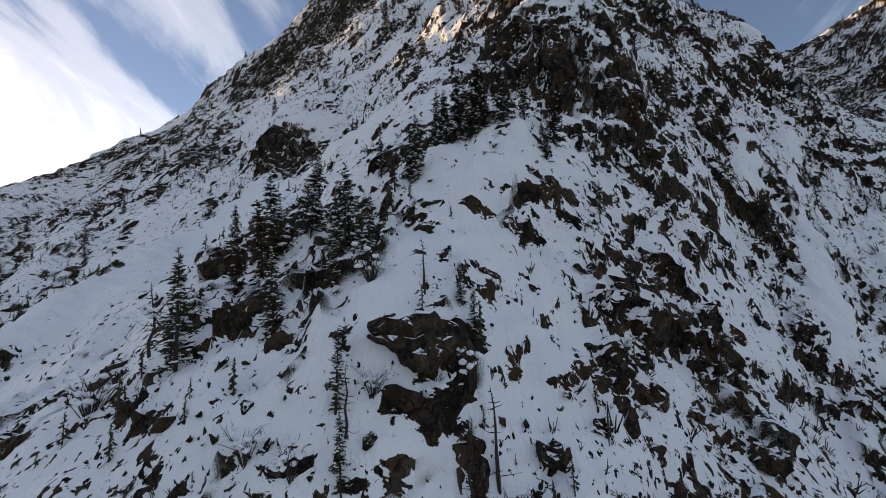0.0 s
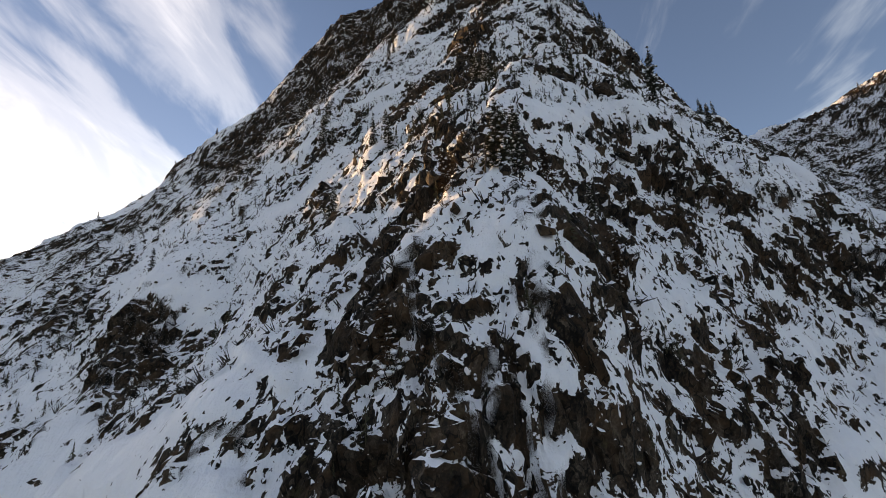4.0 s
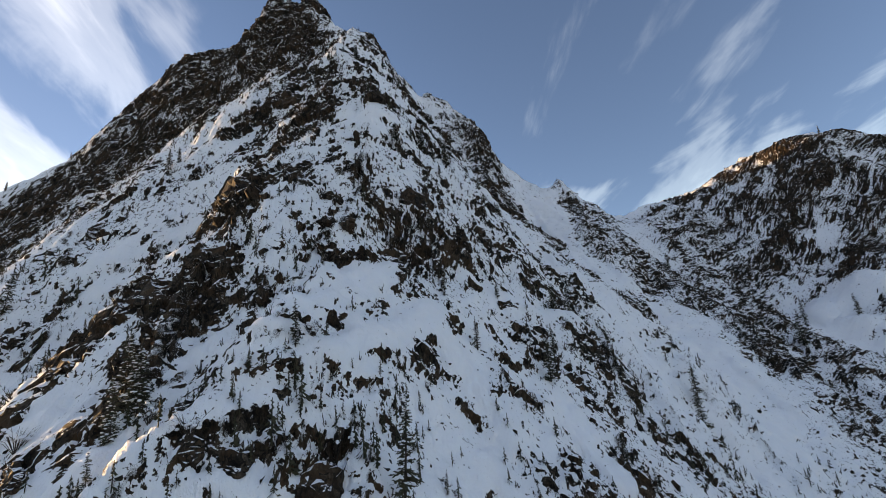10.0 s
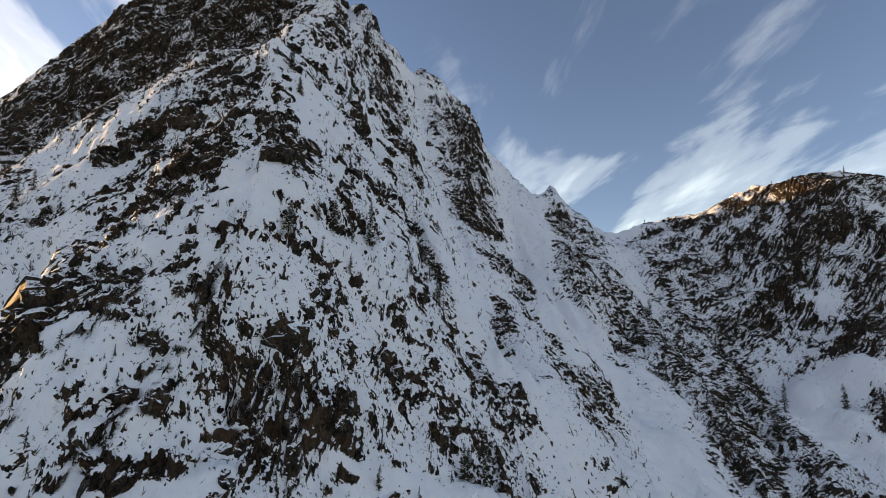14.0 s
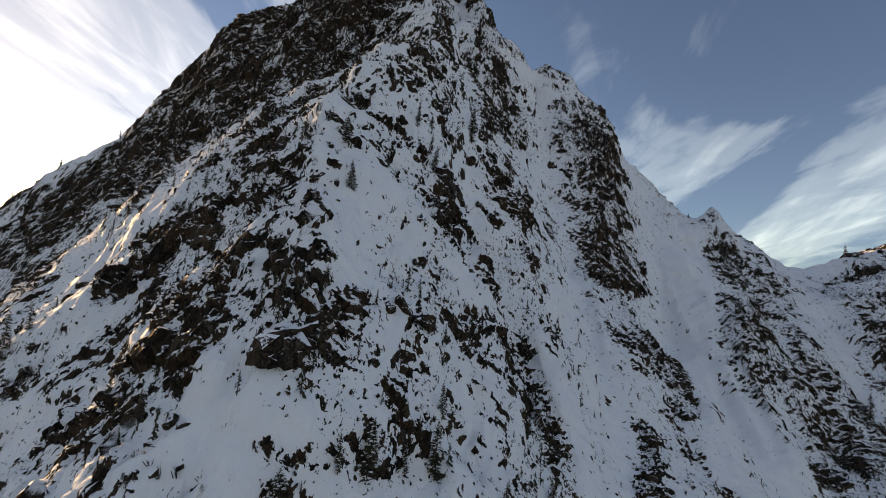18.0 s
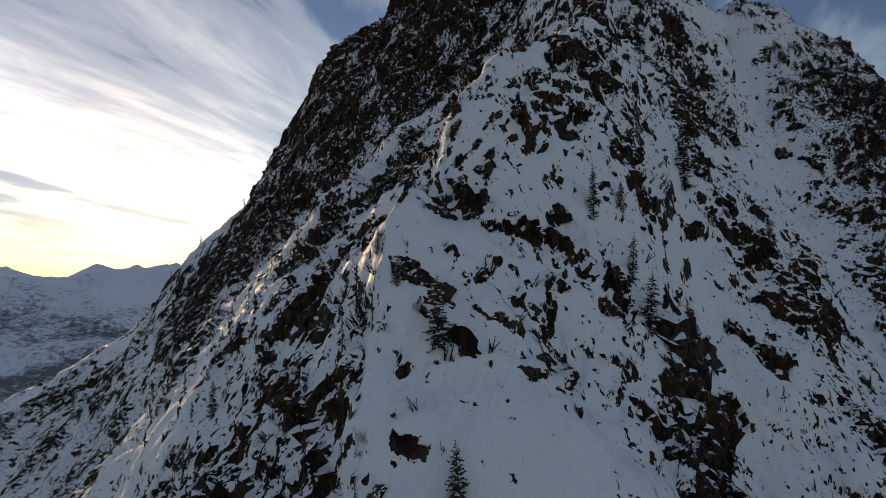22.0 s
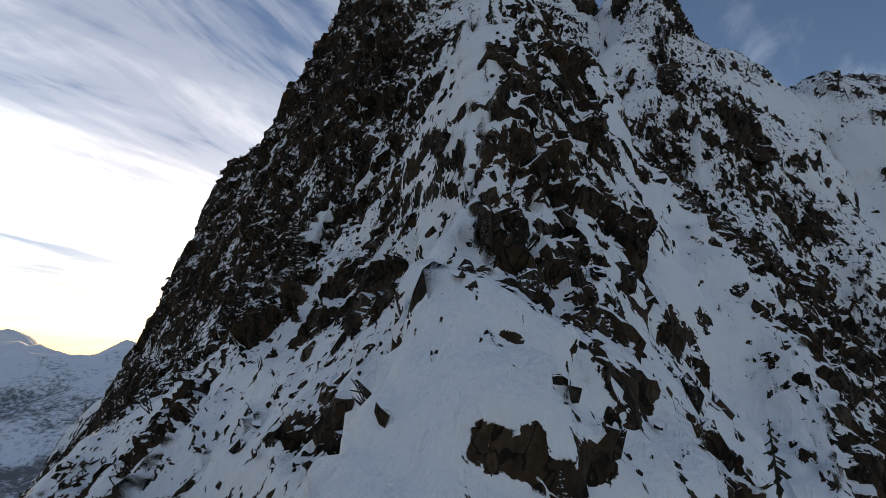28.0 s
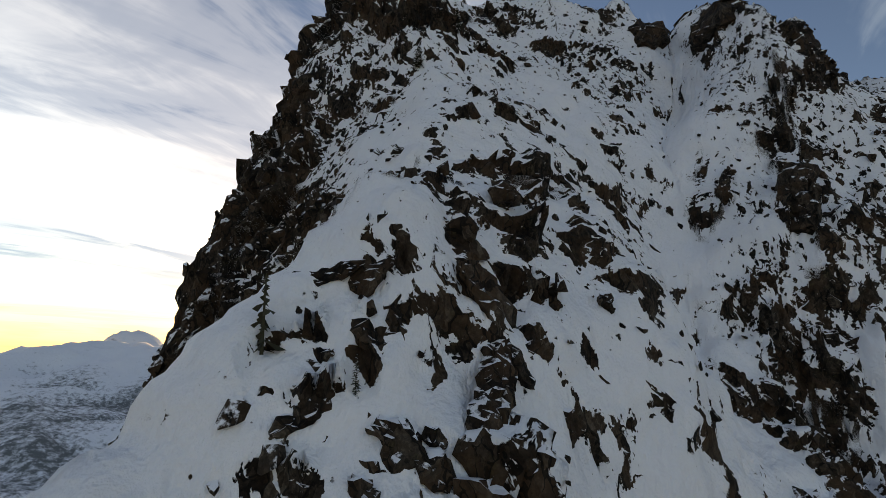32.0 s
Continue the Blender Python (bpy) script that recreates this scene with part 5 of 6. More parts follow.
# ---- trees: x, y, height ----
TREES_LOW = [(0.2, 36.4, 5.2), (3.0, 35.6, 5.0), (4.4, 36.8, 5.6), (4.2, 35.2, 4.6), (7.6, 35.5, 4.2), (8.6, 33.2, 3.4), (12.2, 33.8, 2.8), (1.4, 23.6, 3.0), (-4.4, 19.6, 3.6), (-1.5, 33.4, 5.3), (1.0, 36.0, 5.3), (2.4, 37, 5.6), (3.6, 36.2, 5.2), (5.9, 35.0, 5.3), (9.8, 35.6, 4.9), (-12.0, 47.0, 6.2), (-5.7, 29.1, 5.6), (-12.4, 34.6, 6.9), (-9.5, 33.8, 5.3), (-4.1, 27.0, 4.9), (-4.2, 36.6, 4.1), (-6.5, 26.7, 3.9), (1.2, 25.0, 2.2), (-14.2, 25.0, 6.8), (-9.0, 24.9, 4.7), (-4.9, 21.0, 3.9), (-7.4, 31.6, 4.9), (-18.1, 40.7, 3.8), (-13.7, 31.7, 4.1), (-11.1, 29.8, 5.3), (20.3, 58.4, 6.6), (25.2, 52.8, 3.5), (10.4, 47.4, 4.9), (18.4, 56.3, 6.2), (22.9, 58.6, 4.3), (19.6, 59.2, 3.5), (26.6, 59.5, 3.5), (14.7, 59.7, 3.5), (14.2, 56.8, 3.8)]
TREES_MID = [(42.6, 77, 9.5), (30.1, 74.5, 2.4), (-10.9, 113.5, 7.0), (3.4, 88.4, 5.3), (18.0, 73.3, 2.3), (21.1, 80.5, 5.0), (103, 122, 10.5), (106.5, 126.5, 9.0), (68.5, 105.8, 4.9), (37.3, 73.4, 1.7), (51.4, 119.3, 3.9), (56.5, 120.2, 3.2), (-35.6, 97.2, 4.9), (34.4, 83.4, 4.6), (21.9, 82.7, 5.8), (54.9, 98.1, 4.6), (65.4, 100.8, 6.5), (6.7, 83.8, 6.8), (18.2, 75.7, 2.9), (51.7, 101.7, 3.3), (74.9, 119.0, 4.3), (46.8, 81.9, 2.1), (73.9, 95.0, 2.8), (-9.0, 112.2, 5.0), (22.1, 75.6, 2.5), (71.0, 94.7, 3.5), (61.6, 108.9, 2.8), (-1.3, 81.1, 5.1), (-11.8, 117.6, 6.8), (20.0, 84.5, 4.7), (36, 94.6, 2.0)]
TREES_HIGH = [(73.9, 116.1, 4.9), (76.8, 115.9, 4.9), (59.3, 129.0, 4.2), (73.7, 139.3, 4.7), (53.5, 121.5, 5.2), (56.5, 124.6, 3.2), (59.2, 125.9, 5.8), (47.8, 114.9, 4.6), (73.2, 137.1, 4.6), (66.7, 129.4, 3.4), (65.7, 126.4, 2.6), (52.5, 117.3, 2.1), (44.6, 136.5, 4.0), (41.8, 141.0, 4.2), (19.9, 145.5, 3.1), (53.4, 152.3, 4.3), (38.5, 142.5, 1.9), (35.8, 144.6, 2.1), (67.8, 181.0, 2.4), (58.6, 176, 8.6), (51.6, 158.0, 2.4), (49.6, 155.0, 4.7), (52.4, 154.1, 3.8), (67.3, 196.9, 2.9), (43.9, 165.1, 1.0), (50.3, 179.1, 1.5), (53.0, 184.5, 0.9), (46.5, 196.1, 1.5), (43.5, 197.2, 1.2), (26.2, 211.1, 2.4), (31.4, 223.3, 2.4), (31.6, 229.2, 2.7), (44.8, 203.9, 1.1)]
TREES_FAR = [(33, 154, 2.6), (1, 138, 5), (2.5, 139.5, 4), (23.5, 201.5, 7.5), (187.7, 175.5, 12.5), (201.4, 184.5, 11.0), (259.1, 262.5, 6.7), (280.5, 211.1, 9.2), (176.3, 218.7, 8.0), (240, 310, 7), (268, 268, 7), (300, 230, 7), (-31, 239.5, 4.0), (-27, 239, 3.2), (-88, 257, 4.5), (-112, 259, 4.2), (-140, 268, 5), (-172, 258, 5), (-155, 263, 4), (220, 180, 9), (232, 170, 10), (-61.7, 80.0, 5.9), (-66, 95, 4.5), (-80, 130, 5), (-95, 180, 5)]
SNAGS = [(1.9, 21.4, 4.6), (0.6, 20.6, 3.8), (-4.0, 20.2, 3.2), (-0.8, 25.0, 3.4), (27.5, 60.5, 4.6), (17.2, 55.6, 4.2), (41.4, 158.3, 2.0), (45.2, 191.4, 1.5), (-17.2, 27.4, 4.5), (62, 112, 4.0), (-23, 238.5, 4), (-25, 238.6, 3.4), (4, 230, 4)]
BUSHES = [(1.2, 22.4, 2.4), (2.4, 20.4, 2.2), (-8.2, 20.4, 1.8), (-3.4, 21.5, 1.6), (-6.5, 19.6, 1.8), (-3.6, 25.4, 2.2), (-15.5, 27.6, 2.4), (-18.5, 24.6, 2.6), (10.7, 46.8, 2.0), (16.4, 57.9, 1.6), (23.6, 80.6, 2.0), (28, 77, 2.0), (11, 87, 2.4), (44.5, 164.6, 1.0), (40.8, 160.2, 1.2), (45.6, 173.6, 0.9), (43.2, 194.7, 1.1), (40.6, 200.4, 1.0), (-40, 80, 2.0), (35.5, 85, 1.8), (47, 114.2, 1.6), (30, 126, 2.0), (34, 133, 1.8), (38, 148, 1.2), (36, 150.5, 1.2)]

firs = [
    tagged(fir("fir_tree", 5.0, 0.9, 11, 0.3), "narrow dark green mountain fir in the snow", "tree", "firs on the slope"),
    tagged(fir("fir_tree", 5.0, 1.1, 12, 0.42), "dark green mountain fir with snow on its boughs", "tree", "firs on the slope"),
    tagged(fir("fir_tree", 5.0, 0.68, 13, 0.34, gap=0.05), "slender spire-shaped mountain fir in the snow", "tree", "firs on the slope"),
    tagged(fir("fir_tree", 5.0, 0.95, 14, 0.5), "snow-plastered mountain fir on the ridge", "tree", "firs on the slope"),
    tagged(fir("fir_tree", 5.0, 1.1, 15, 0.2, BROWNED), "brown-needled mountain fir among rocks", "tree", "firs on the slope"),
]
snags = [tagged(snag("dead_tree", 4.0, 21), "bare grey dead tree trunk in the snow", "tree", "dead trees"), tagged(snag("dead_tree", 4.0, 22, 44), "dead tree with a tangle of bare branches", "tree", "dead trees")]
bushes = [tagged(bush("shrub", 2.0, 31), "leafless frosted shrub poking from the snow", "shrub", "frosted shrubs"), tagged(bush("shrub", 2.0, 32), "leafless frosted shrub poking from the snow", "shrub", "frosted shrubs")]


def plant(kinds, unit, spots, seed, choose):
    rng = random.Random(seed)
    for x, y, h in spots:
        p = rest(x, y)
        k = h / unit
        m = Matrix.Translation((p[0], p[1], p[2] - 0.15)) @ pose(0, 0, 0, rng.uniform(-4, 4), rng.uniform(-4, 4), rng.uniform(0, 360)) @ Matrix.Diagonal((k * rng.uniform(0.9, 1.15), k * rng.uniform(0.9, 1.15), k, 1))
        kind = kinds[choose(x, y, rng)]
        if kind not in planted:
            kind.matrix_basis = m
            planted.add(kind)
        else:
            copy = copy_thing(kind, Matrix.Identity(4))
            copy.matrix_basis = m


planted = set()
plant(firs, 5.0, TREES_LOW, 1, lambda x, y, r: 4 if (x < -9 and r.random() < 0.5) or (y > 34 and r.random() < 0.35) else r.choice((0, 0, 1, 2)) if y < 55 else r.choice((1, 3)))
plant(firs, 5.0, TREES_MID, 2, lambda x, y, r: r.choice((1, 3, 3)) if x < 30 else r.choice((0, 2, 2)))
plant(firs, 5.0, TREES_HIGH, 3, lambda x, y, r: r.choice((0, 1, 2)))
plant(firs, 5.0, TREES_FAR, 4, lambda x, y, r: 3 if 0 < x < 40 else r.choice((0, 2)))
plant(snags, 4.0, SNAGS, 5, lambda x, y, r: r.choice((0, 1)))
plant(bushes, 2.0, BUSHES, 6, lambda x, y, r: r.choice((0, 1)))


# ---- loose rocks ----
def hull(rng, long=1.0):
    """An angular block: the hull of a few points."""
    bm = bmesh.new()
    for _ in range(11):
        v = Vector((rng.gauss(0, 1), rng.gauss(0, 1), rng.gauss(0, 1))).normalized()
        bm.verts.new((v.x * rng.uniform(0.7, 1), v.y * long * rng.uniform(0.7, 1), v.z * rng.uniform(0.5, 0.9)))
    made = bmesh.ops.convex_hull(bm, input=bm.verts)
    bmesh.ops.delete(bm, geom=[g for g in made["geom_interior"] if isinstance(g, bmesh.types.BMVert)], context="VERTS")
    bmesh.ops.triangulate(bm, faces=bm.faces)
    return bm


def hull_arrays(seed):
    bm = hull(random.Random(seed), 1.5)
    bm.verts.index_update()
    got = np.array([v.co[:] for v in bm.verts]), np.array([[v.index for v in f.verts] for f in bm.faces])
    bm.free()
    return got


def scatter(name, label, category, count, chance, sizes, seed, templates, mat, sink, upright=False):
    """Many small pieces on the slope, turned along the fall line, joined into one mesh."""
    rng = np.random.default_rng(seed)
    area = np.outer(np.gradient(GY), np.gradient(GX)) * tall
    odds = (area * chance * (1 - 0.92 * drift)).ravel()
    picks = rng.choice(odds.size, count, p=odds / odds.sum())
    base = ground_points.reshape(-1, 3)[picks] + rng.normal(0, 0.12, (count, 3))
    up = normal.reshape(-1, 3)[picks]
    fall = np.c_[-slope_x.ravel()[picks], -slope_y.ravel()[picks], -(slope_x**2 + slope_y**2).ravel()[picks]]
    fall = fall / np.linalg.norm(fall, axis=1, keepdims=True) + rng.normal(0, 0.45, (count, 3))
    fall -= (fall * up).sum(1, keepdims=True) * up
    fall /= np.linalg.norm(fall, axis=1, keepdims=True)
    if upright:
        up = np.tile((0.0, 0.0, 1.0), (count, 1))
        turn = rng.uniform(0, math.tau, count)
        fall = np.c_[np.cos(turn), np.sin(turn), 0 * turn]
    side = np.cross(fall, up)
    size = sizes(rng, count)
    kinds = rng.integers(0, len(templates), count)
    verts, faces, offset = [], [], 0
    for k, (tv, tf) in enumerate(templates):
        mine = np.flatnonzero(kinds == k)
        s = size[mine][:, None, None]
        placed = base[mine][:, None] + s * (tv[None, :, 0:1] * side[mine][:, None] + tv[None, :, 1:2] * fall[mine][:, None] + (tv[None, :, 2:3] + sink) * up[mine][:, None])
        verts.append(placed.reshape(-1, 3))
        faces.append((tf[None] + offset + np.arange(len(mine))[:, None, None] * len(tv)).reshape(-1, 3))
        offset += placed.shape[0] * placed.shape[1]
    verts, faces = np.concatenate(verts), np.concatenate(faces)
    me = bpy.data.meshes.new(name)
    me.vertices.add(len(verts))
    me.vertices.foreach_set("co", verts.astype(np.float32).ravel())
    me.loops.add(faces.size)
    me.loops.foreach_set("vertex_index", faces.astype(np.int32).ravel())
    me.polygons.add(len(faces))
    me.polygons.foreach_set("loop_start", np.arange(0, faces.size, 3, dtype=np.int32))
    me.update(calc_edges=True)
    me.polygons.foreach_set("use_smooth", np.zeros(len(faces), bool))
    me.materials.append(mat)
    return tagged(new(name, me), label, category, kind="stuff")


inside = ((gx > -210) & (gx < 330) & (gy > 12) & (gy < 320)).astype(float)
closeness = np.exp(-(np.maximum(np.abs(gx - 45) - 45, 0) / 90) ** 2)
chance = inside * (0.12 + 0.88 * closeness) * np.clip(rocky + 0.12, 0.03, 0.8) * (0.35 + 0.65 * (layered(gx, gy, form, 9.0, 3, 404) > 0.05))
scatter("scattered_rocks", "dark angular stones sticking out of the snow", "rock", 56000, chance, lambda r, c: np.clip(r.lognormal(-1.75, 0.55, c), 0.08, 0.8), 7, [hull_arrays(s) for s in range(500, 516)], LOOSE, -0.15)


def twig_arrays(seed):
    """A few thin dark stems that lean together out of the snow."""
    rng = random.Random(seed)
    bm = bmesh.new()
    for _ in range(5):
        a, lean_, r = rng.uniform(0, math.tau), rng.uniform(0.1, 0.6), rng.uniform(0.6, 1.0)
        root = Vector((rng.uniform(-0.2, 0.2), rng.uniform(-0.2, 0.2), -0.1))
        limb(bm, root, root + Vector((math.cos(a) * lean_, math.sin(a) * lean_ - 0.5, 0.9)) * r, 0.05, 0.02, 3)
    bmesh.ops.triangulate(bm, faces=bm.faces)
    bm.verts.index_update()
    got = np.array([v.co[:] for v in bm.verts]), np.array([[v.index for v in f.verts] for f in bm.faces])
    bm.free()
    return got


scrub = inside * closeness * np.clip(0.7 - np.abs(rocky - 0.35), 0.02, 1) * (0.1 + 0.9 * (layered(gx, gy, form, 12.0, 3, 440) > 0.15)) * np.clip((230 - gy) / 120, 0.05, 1)
scatter("scrub", "thin dark leafless stems poking through the snow", "shrub", 5200, scrub, lambda r, c: np.clip(r.lognormal(-0.45, 0.4, c), 0.25, 1.3), 8, [twig_arrays(s) for s in range(600, 608)], BARK, 0.0)


def sapling_arrays(seed):
    """A young fir: a thin stem with tiers of short drooping sprays."""
    rng = random.Random(seed)
    bm = bmesh.new()
    limb(bm, Vector((0, 0, -0.15)), Vector((0, 0, 1)), 0.03, 0.008, 3)
    for k in range(26):
        z = 0.12 + 0.85 * k / 26
        reach = (1.05 - z) * rng.uniform(0.14, 0.34)
        a = rng.uniform(0, math.tau)
        tip = Vector((math.cos(a) * reach, math.sin(a) * reach, z - reach * rng.uniform(0.2, 0.7)))
        b = Vector((-math.sin(a), math.cos(a), 0)) * 0.05
        c = bm.verts.new((0, 0, z + 0.03)), bm.verts.new(tip * 0.6 + Vector((0, 0, 0.4 * z + 0.02)) + b), bm.verts.new(tip), bm.verts.new(tip * 0.6 + Vector((0, 0, 0.4 * z - 0.05)) - b)
        bm.faces.new(c)
    bmesh.ops.triangulate(bm, faces=bm.faces)
    bm.verts.index_update()
    got = np.array([v.co[:] for v in bm.verts]), np.array([[v.index for v in f.verts] for f in bm.faces])
    bm.free()
    return got


young = inside * (0.08 + closeness) * np.clip(0.75 - np.abs(rocky - 0.4), 0.02, 1) * (0.06 + 0.94 * (layered(gx, gy, form, 16.0, 3, 470) > 0.2)) * np.clip((215 - gy) / 100, 0.04, 1) * (chute < 0.4) * (1 + 3 * crest * (gy > 60) * (gy < 150))
scatter("saplings", "small snow-dusted fir saplings scattered over the slope", "sapling", 2600, young, lambda r, c: np.clip(r.lognormal(0.25, 0.45, c), 0.5, 3.0), 9, [sapling_arrays(k) for k in range(700, 710)], NEEDLES, 0.0, True)


# ---- slabs and fins of rock that stick out of the snow: x, y, length, width, heading, rise ----
SLABS_A = [(-3.3, 20.1, 0.5, 0.46, 96, -33), (-8, 20.6, 0.8, 0.6, 102, 0), (0.7, 21.2, 3.4, 1.6, 174, -67), (-1.1, 21.8, 4.4, 2, 77, -7), (4.9, 22.5, 1.8, 0.9, 73, -23), (-4.7, 22.6, 1.3, 0.6, 165, -55), (-2.5, 23.3, 0.7, 0.45, 144, -41), (0.6, 23.4, 3.2, 1.5, 70, -10), (8.2, 25.1, 1.3, 0.8, 94, -40), (-23.6, 26.5, 3.4, 1.1, 144, -16), (2.9, 26.9, 1.3, 0.36, 80, -25), (11.5, 28, 1.8, 1, 68, -26), (5.6, 28.2, 0.8, 0.8, 76, -1), (-22.5, 28.4, 4, 1.5, 111, 9), (-13, 28.5, 4.6, 1, 127, -7), (18.9, 28.9, 2, 1.6, 171, -33)]
SLABS_B = [(14.9, 29.2, 1.4, 1.2, 83, -48), (12, 29.7, 2.6, 1.3, 61, -3), (10, 29.7, 2.2, 0.7, 57, -19), (-20.7, 30.4, 2.7, 1.4, 104, 20), (-1.9, 31, 1.3, 1, 114, -9), (15.8, 31.6, 2.9, 1.7, 62, -20), (14.1, 32.1, 5, 1.7, 53, -6), (8.9, 32.4, 1.3, 0.9, 52, 3), (7.9, 32.5, 1.5, 0.7, 54, 3), (20.3, 32.5, 2.3, 1.7, 90, -44), (9.8, 32.7, 1.8, 1, 49, 0), (17.8, 33, 3.2, 1.8, 112, -38), (19.3, 33.2, 2, 2, 104, -27), (14, 34.6, 2, 1.4, 140, -70), (16.9, 35.4, 4, 1.2, 41, -2), (11.7, 40.1, 1.3, 0.36, 85, -19)]
SLABS_C = [(14.3, 41, 0.6, 0.48, 75, -28), (7.2, 42.3, 4.8, 1.7, 180, -48), (19, 42.4, 2, 1.4, -172, -48), (28.9, 42.6, 1.9, 1.9, 84, -49), (16.9, 43, 2.8, 1.8, 129, -66), (14.2, 43.2, 4.8, 1.8, 69, -9), (12.8, 43.7, 2.2, 1.9, -144, -66), (25.1, 46, 1.4, 1.3, 58, -17), (24, 46.5, 2.4, 1, -173, -33), (8.8, 50.2, 6.3, 1.7, -166, -55), (30.7, 51.3, 1.7, 1.2, 67, -30), (24.1, 54.5, 9, 2.4, -164, -45), (52.7, 61.6, 5.4, 1.7, 59, 3), (14.6, 65, 9, 2.3, 178, -43), (31.8, 66.4, 4.4, 2.4, -162, -53), (29.4, 69.3, 2.1, 0.8, 71, -17)]
SLABS_D = [(26.7, 69.7, 2, 0.6, 74, -6), (35.3, 70, 3.2, 1.6, 73, -20), (22.5, 71, 2.4, 0.8, 56, 25), (24.7, 71.6, 1.1, 0.7, 108, -27), (40.2, 72.9, 2.5, 1.4, 84, -34), (47, 76, 9, 2.1, 57, -17), (60.1, 76.4, 3, 3, 93, -51), (28, 76.5, 2.3, 1.1, 159, -51), (30.6, 77.1, 2.8, 1.9, 101, -17), (36.8, 77.4, 3.4, 1.9, 91, -23), (48.4, 78.5, 3.9, 1.2, 53, 0), (19, 79.2, 1.8, 1.2, -145, -42), (63.4, 79.5, 2.6, 2.6, 98, -41), (-26.3, 80, 9, 4.1, 153, -27), (26.8, 80.1, 3.8, 1.6, 124, -20), (14.8, 80.5, 4.5, 1, 149, -21)]
SLABS_E = [(-28.9, 85.3, 9, 4.2, 142, -34), (-32.3, 88.9, 9, 5.2, 151, -48), (29.4, 94, 1.9, 1.9, 74, -2), (7.7, 97.3, 9, 2.6, 139, -13), (14.4, 99.6, 9, 3, 140, -22), (45.7, 99.9, 1.4, 1.4, 101, -27), (22.6, 100.8, 8.5, 3, 79, 12), (46.4, 101.5, 2, 1.1, 114, -41), (37.3, 102, 5.2, 2, 97, -9), (46.4, 105.2, 7.7, 2.3, 81, -5), (36.9, 105.7, 3.6, 1.7, 114, -42), (56.5, 108.2, 1.9, 1.9, 92, -1), (62.9, 108.3, 2.8, 1.4, 69, -17), (50.4, 108.6, 6.3, 4.4, 95, -50), (31.3, 109.6, 6.3, 1.4, 102, -6), (64.5, 109.8, 6.2, 2, 49, 1)]
SLABS_F = [(58.1, 110, 2.7, 2.3, 50, -32), (36.7, 111.2, 5.6, 1.5, 128, -30), (20.1, 111.9, 9, 4.6, 144, -19), (56.1, 114.5, 5.1, 2.3, 72, -41), (63.5, 118.5, 4.8, 2.3, 74, -50), (46.5, 121.2, 9, 3.6, 26, 22), (41.3, 125, 3.5, 2.3, 117, -33), (45.7, 127.4, 1.4, 1.2, 106, -42), (48.4, 128.3, 2.2, 1.8, 95, -35), (43.6, 129.7, 4.3, 0.9, 114, -39), (42.1, 130, 1.9, 1.6, 87, -9), (52.2, 130.9, 1.4, 1.4, 73, -16), (53.8, 131.8, 2.7, 1.1, 97, -54), (56.2, 133, 3.1, 1.5, 46, -23), (40.6, 135.6, 1.9, 0.9, 49, 35), (27.5, 136.7, 8.6, 3.4, 110, 9)]
SLABS_G = [(39.9, 143.1, 5.5, 1.5, 99, -37), (31.4, 145, 6.4, 2.7, 128, -13), (39.5, 150.8, 2.3, 0.6, 173, -37), (38.7, 151, 1.3, 0.28, -180, -32), (41.3, 151.7, 2.1, 0.6, -179, -37), (39.1, 152.2, 2.5, 0.6, -162, -52), (37.4, 152.3, 0.8, 0.45, 157, -47), (38.6, 152.8, 2.6, 0.8, -149, -58), (42.9, 153, 0.9, 0.28, 174, -40), (51.8, 153.3, 2.6, 2.4, 93, -55), (47, 153.5, 2.2, 1.04, 76, -31), (41.3, 153.8, 2.5, 0.6, -175, -49), (43.2, 154.1, 1.2, 0.59, -108, -45), (42.2, 154.5, 1.6, 0.4, -172, -44), (45.8, 154.7, 1.6, 0.41, -97, -60), (43.7, 155.3, 2.4, 0.65, -162, -44)]
SLABS_H = [(56.8, 155.6, 9, 3.9, 27, -22), (43.2, 156.6, 1.2, 0.72, -161, -44), (44.7, 157.6, 1, 0.52, 126, -32), (48.4, 157.9, 0.8, 0.52, -158, -72), (47, 158, 3.1, 0.7, 60, -5), (46.1, 158.3, 1.8, 0.52, 76, -22), (42.6, 160.7, 1.9, 0.43, -127, -24), (48.2, 161.1, 2.1, 0.72, 175, -46), (52.7, 161.8, 1.6, 1.6, -138, -66), (51.6, 161.9, 3.4, 0.8, 175, -62), (46.9, 162.5, 2.1, 1.04, 84, -25), (46.5, 163.8, 2.4, 1.04, 131, -56), (29.8, 166.8, 5.1, 1.3, 147, -10), (50.5, 167, 5.4, 1.56, 175, -42), (49.9, 168.5, 4.9, 2.02, 130, -47), (64.3, 169.1, 5.2, 2.5, 81, -38)]
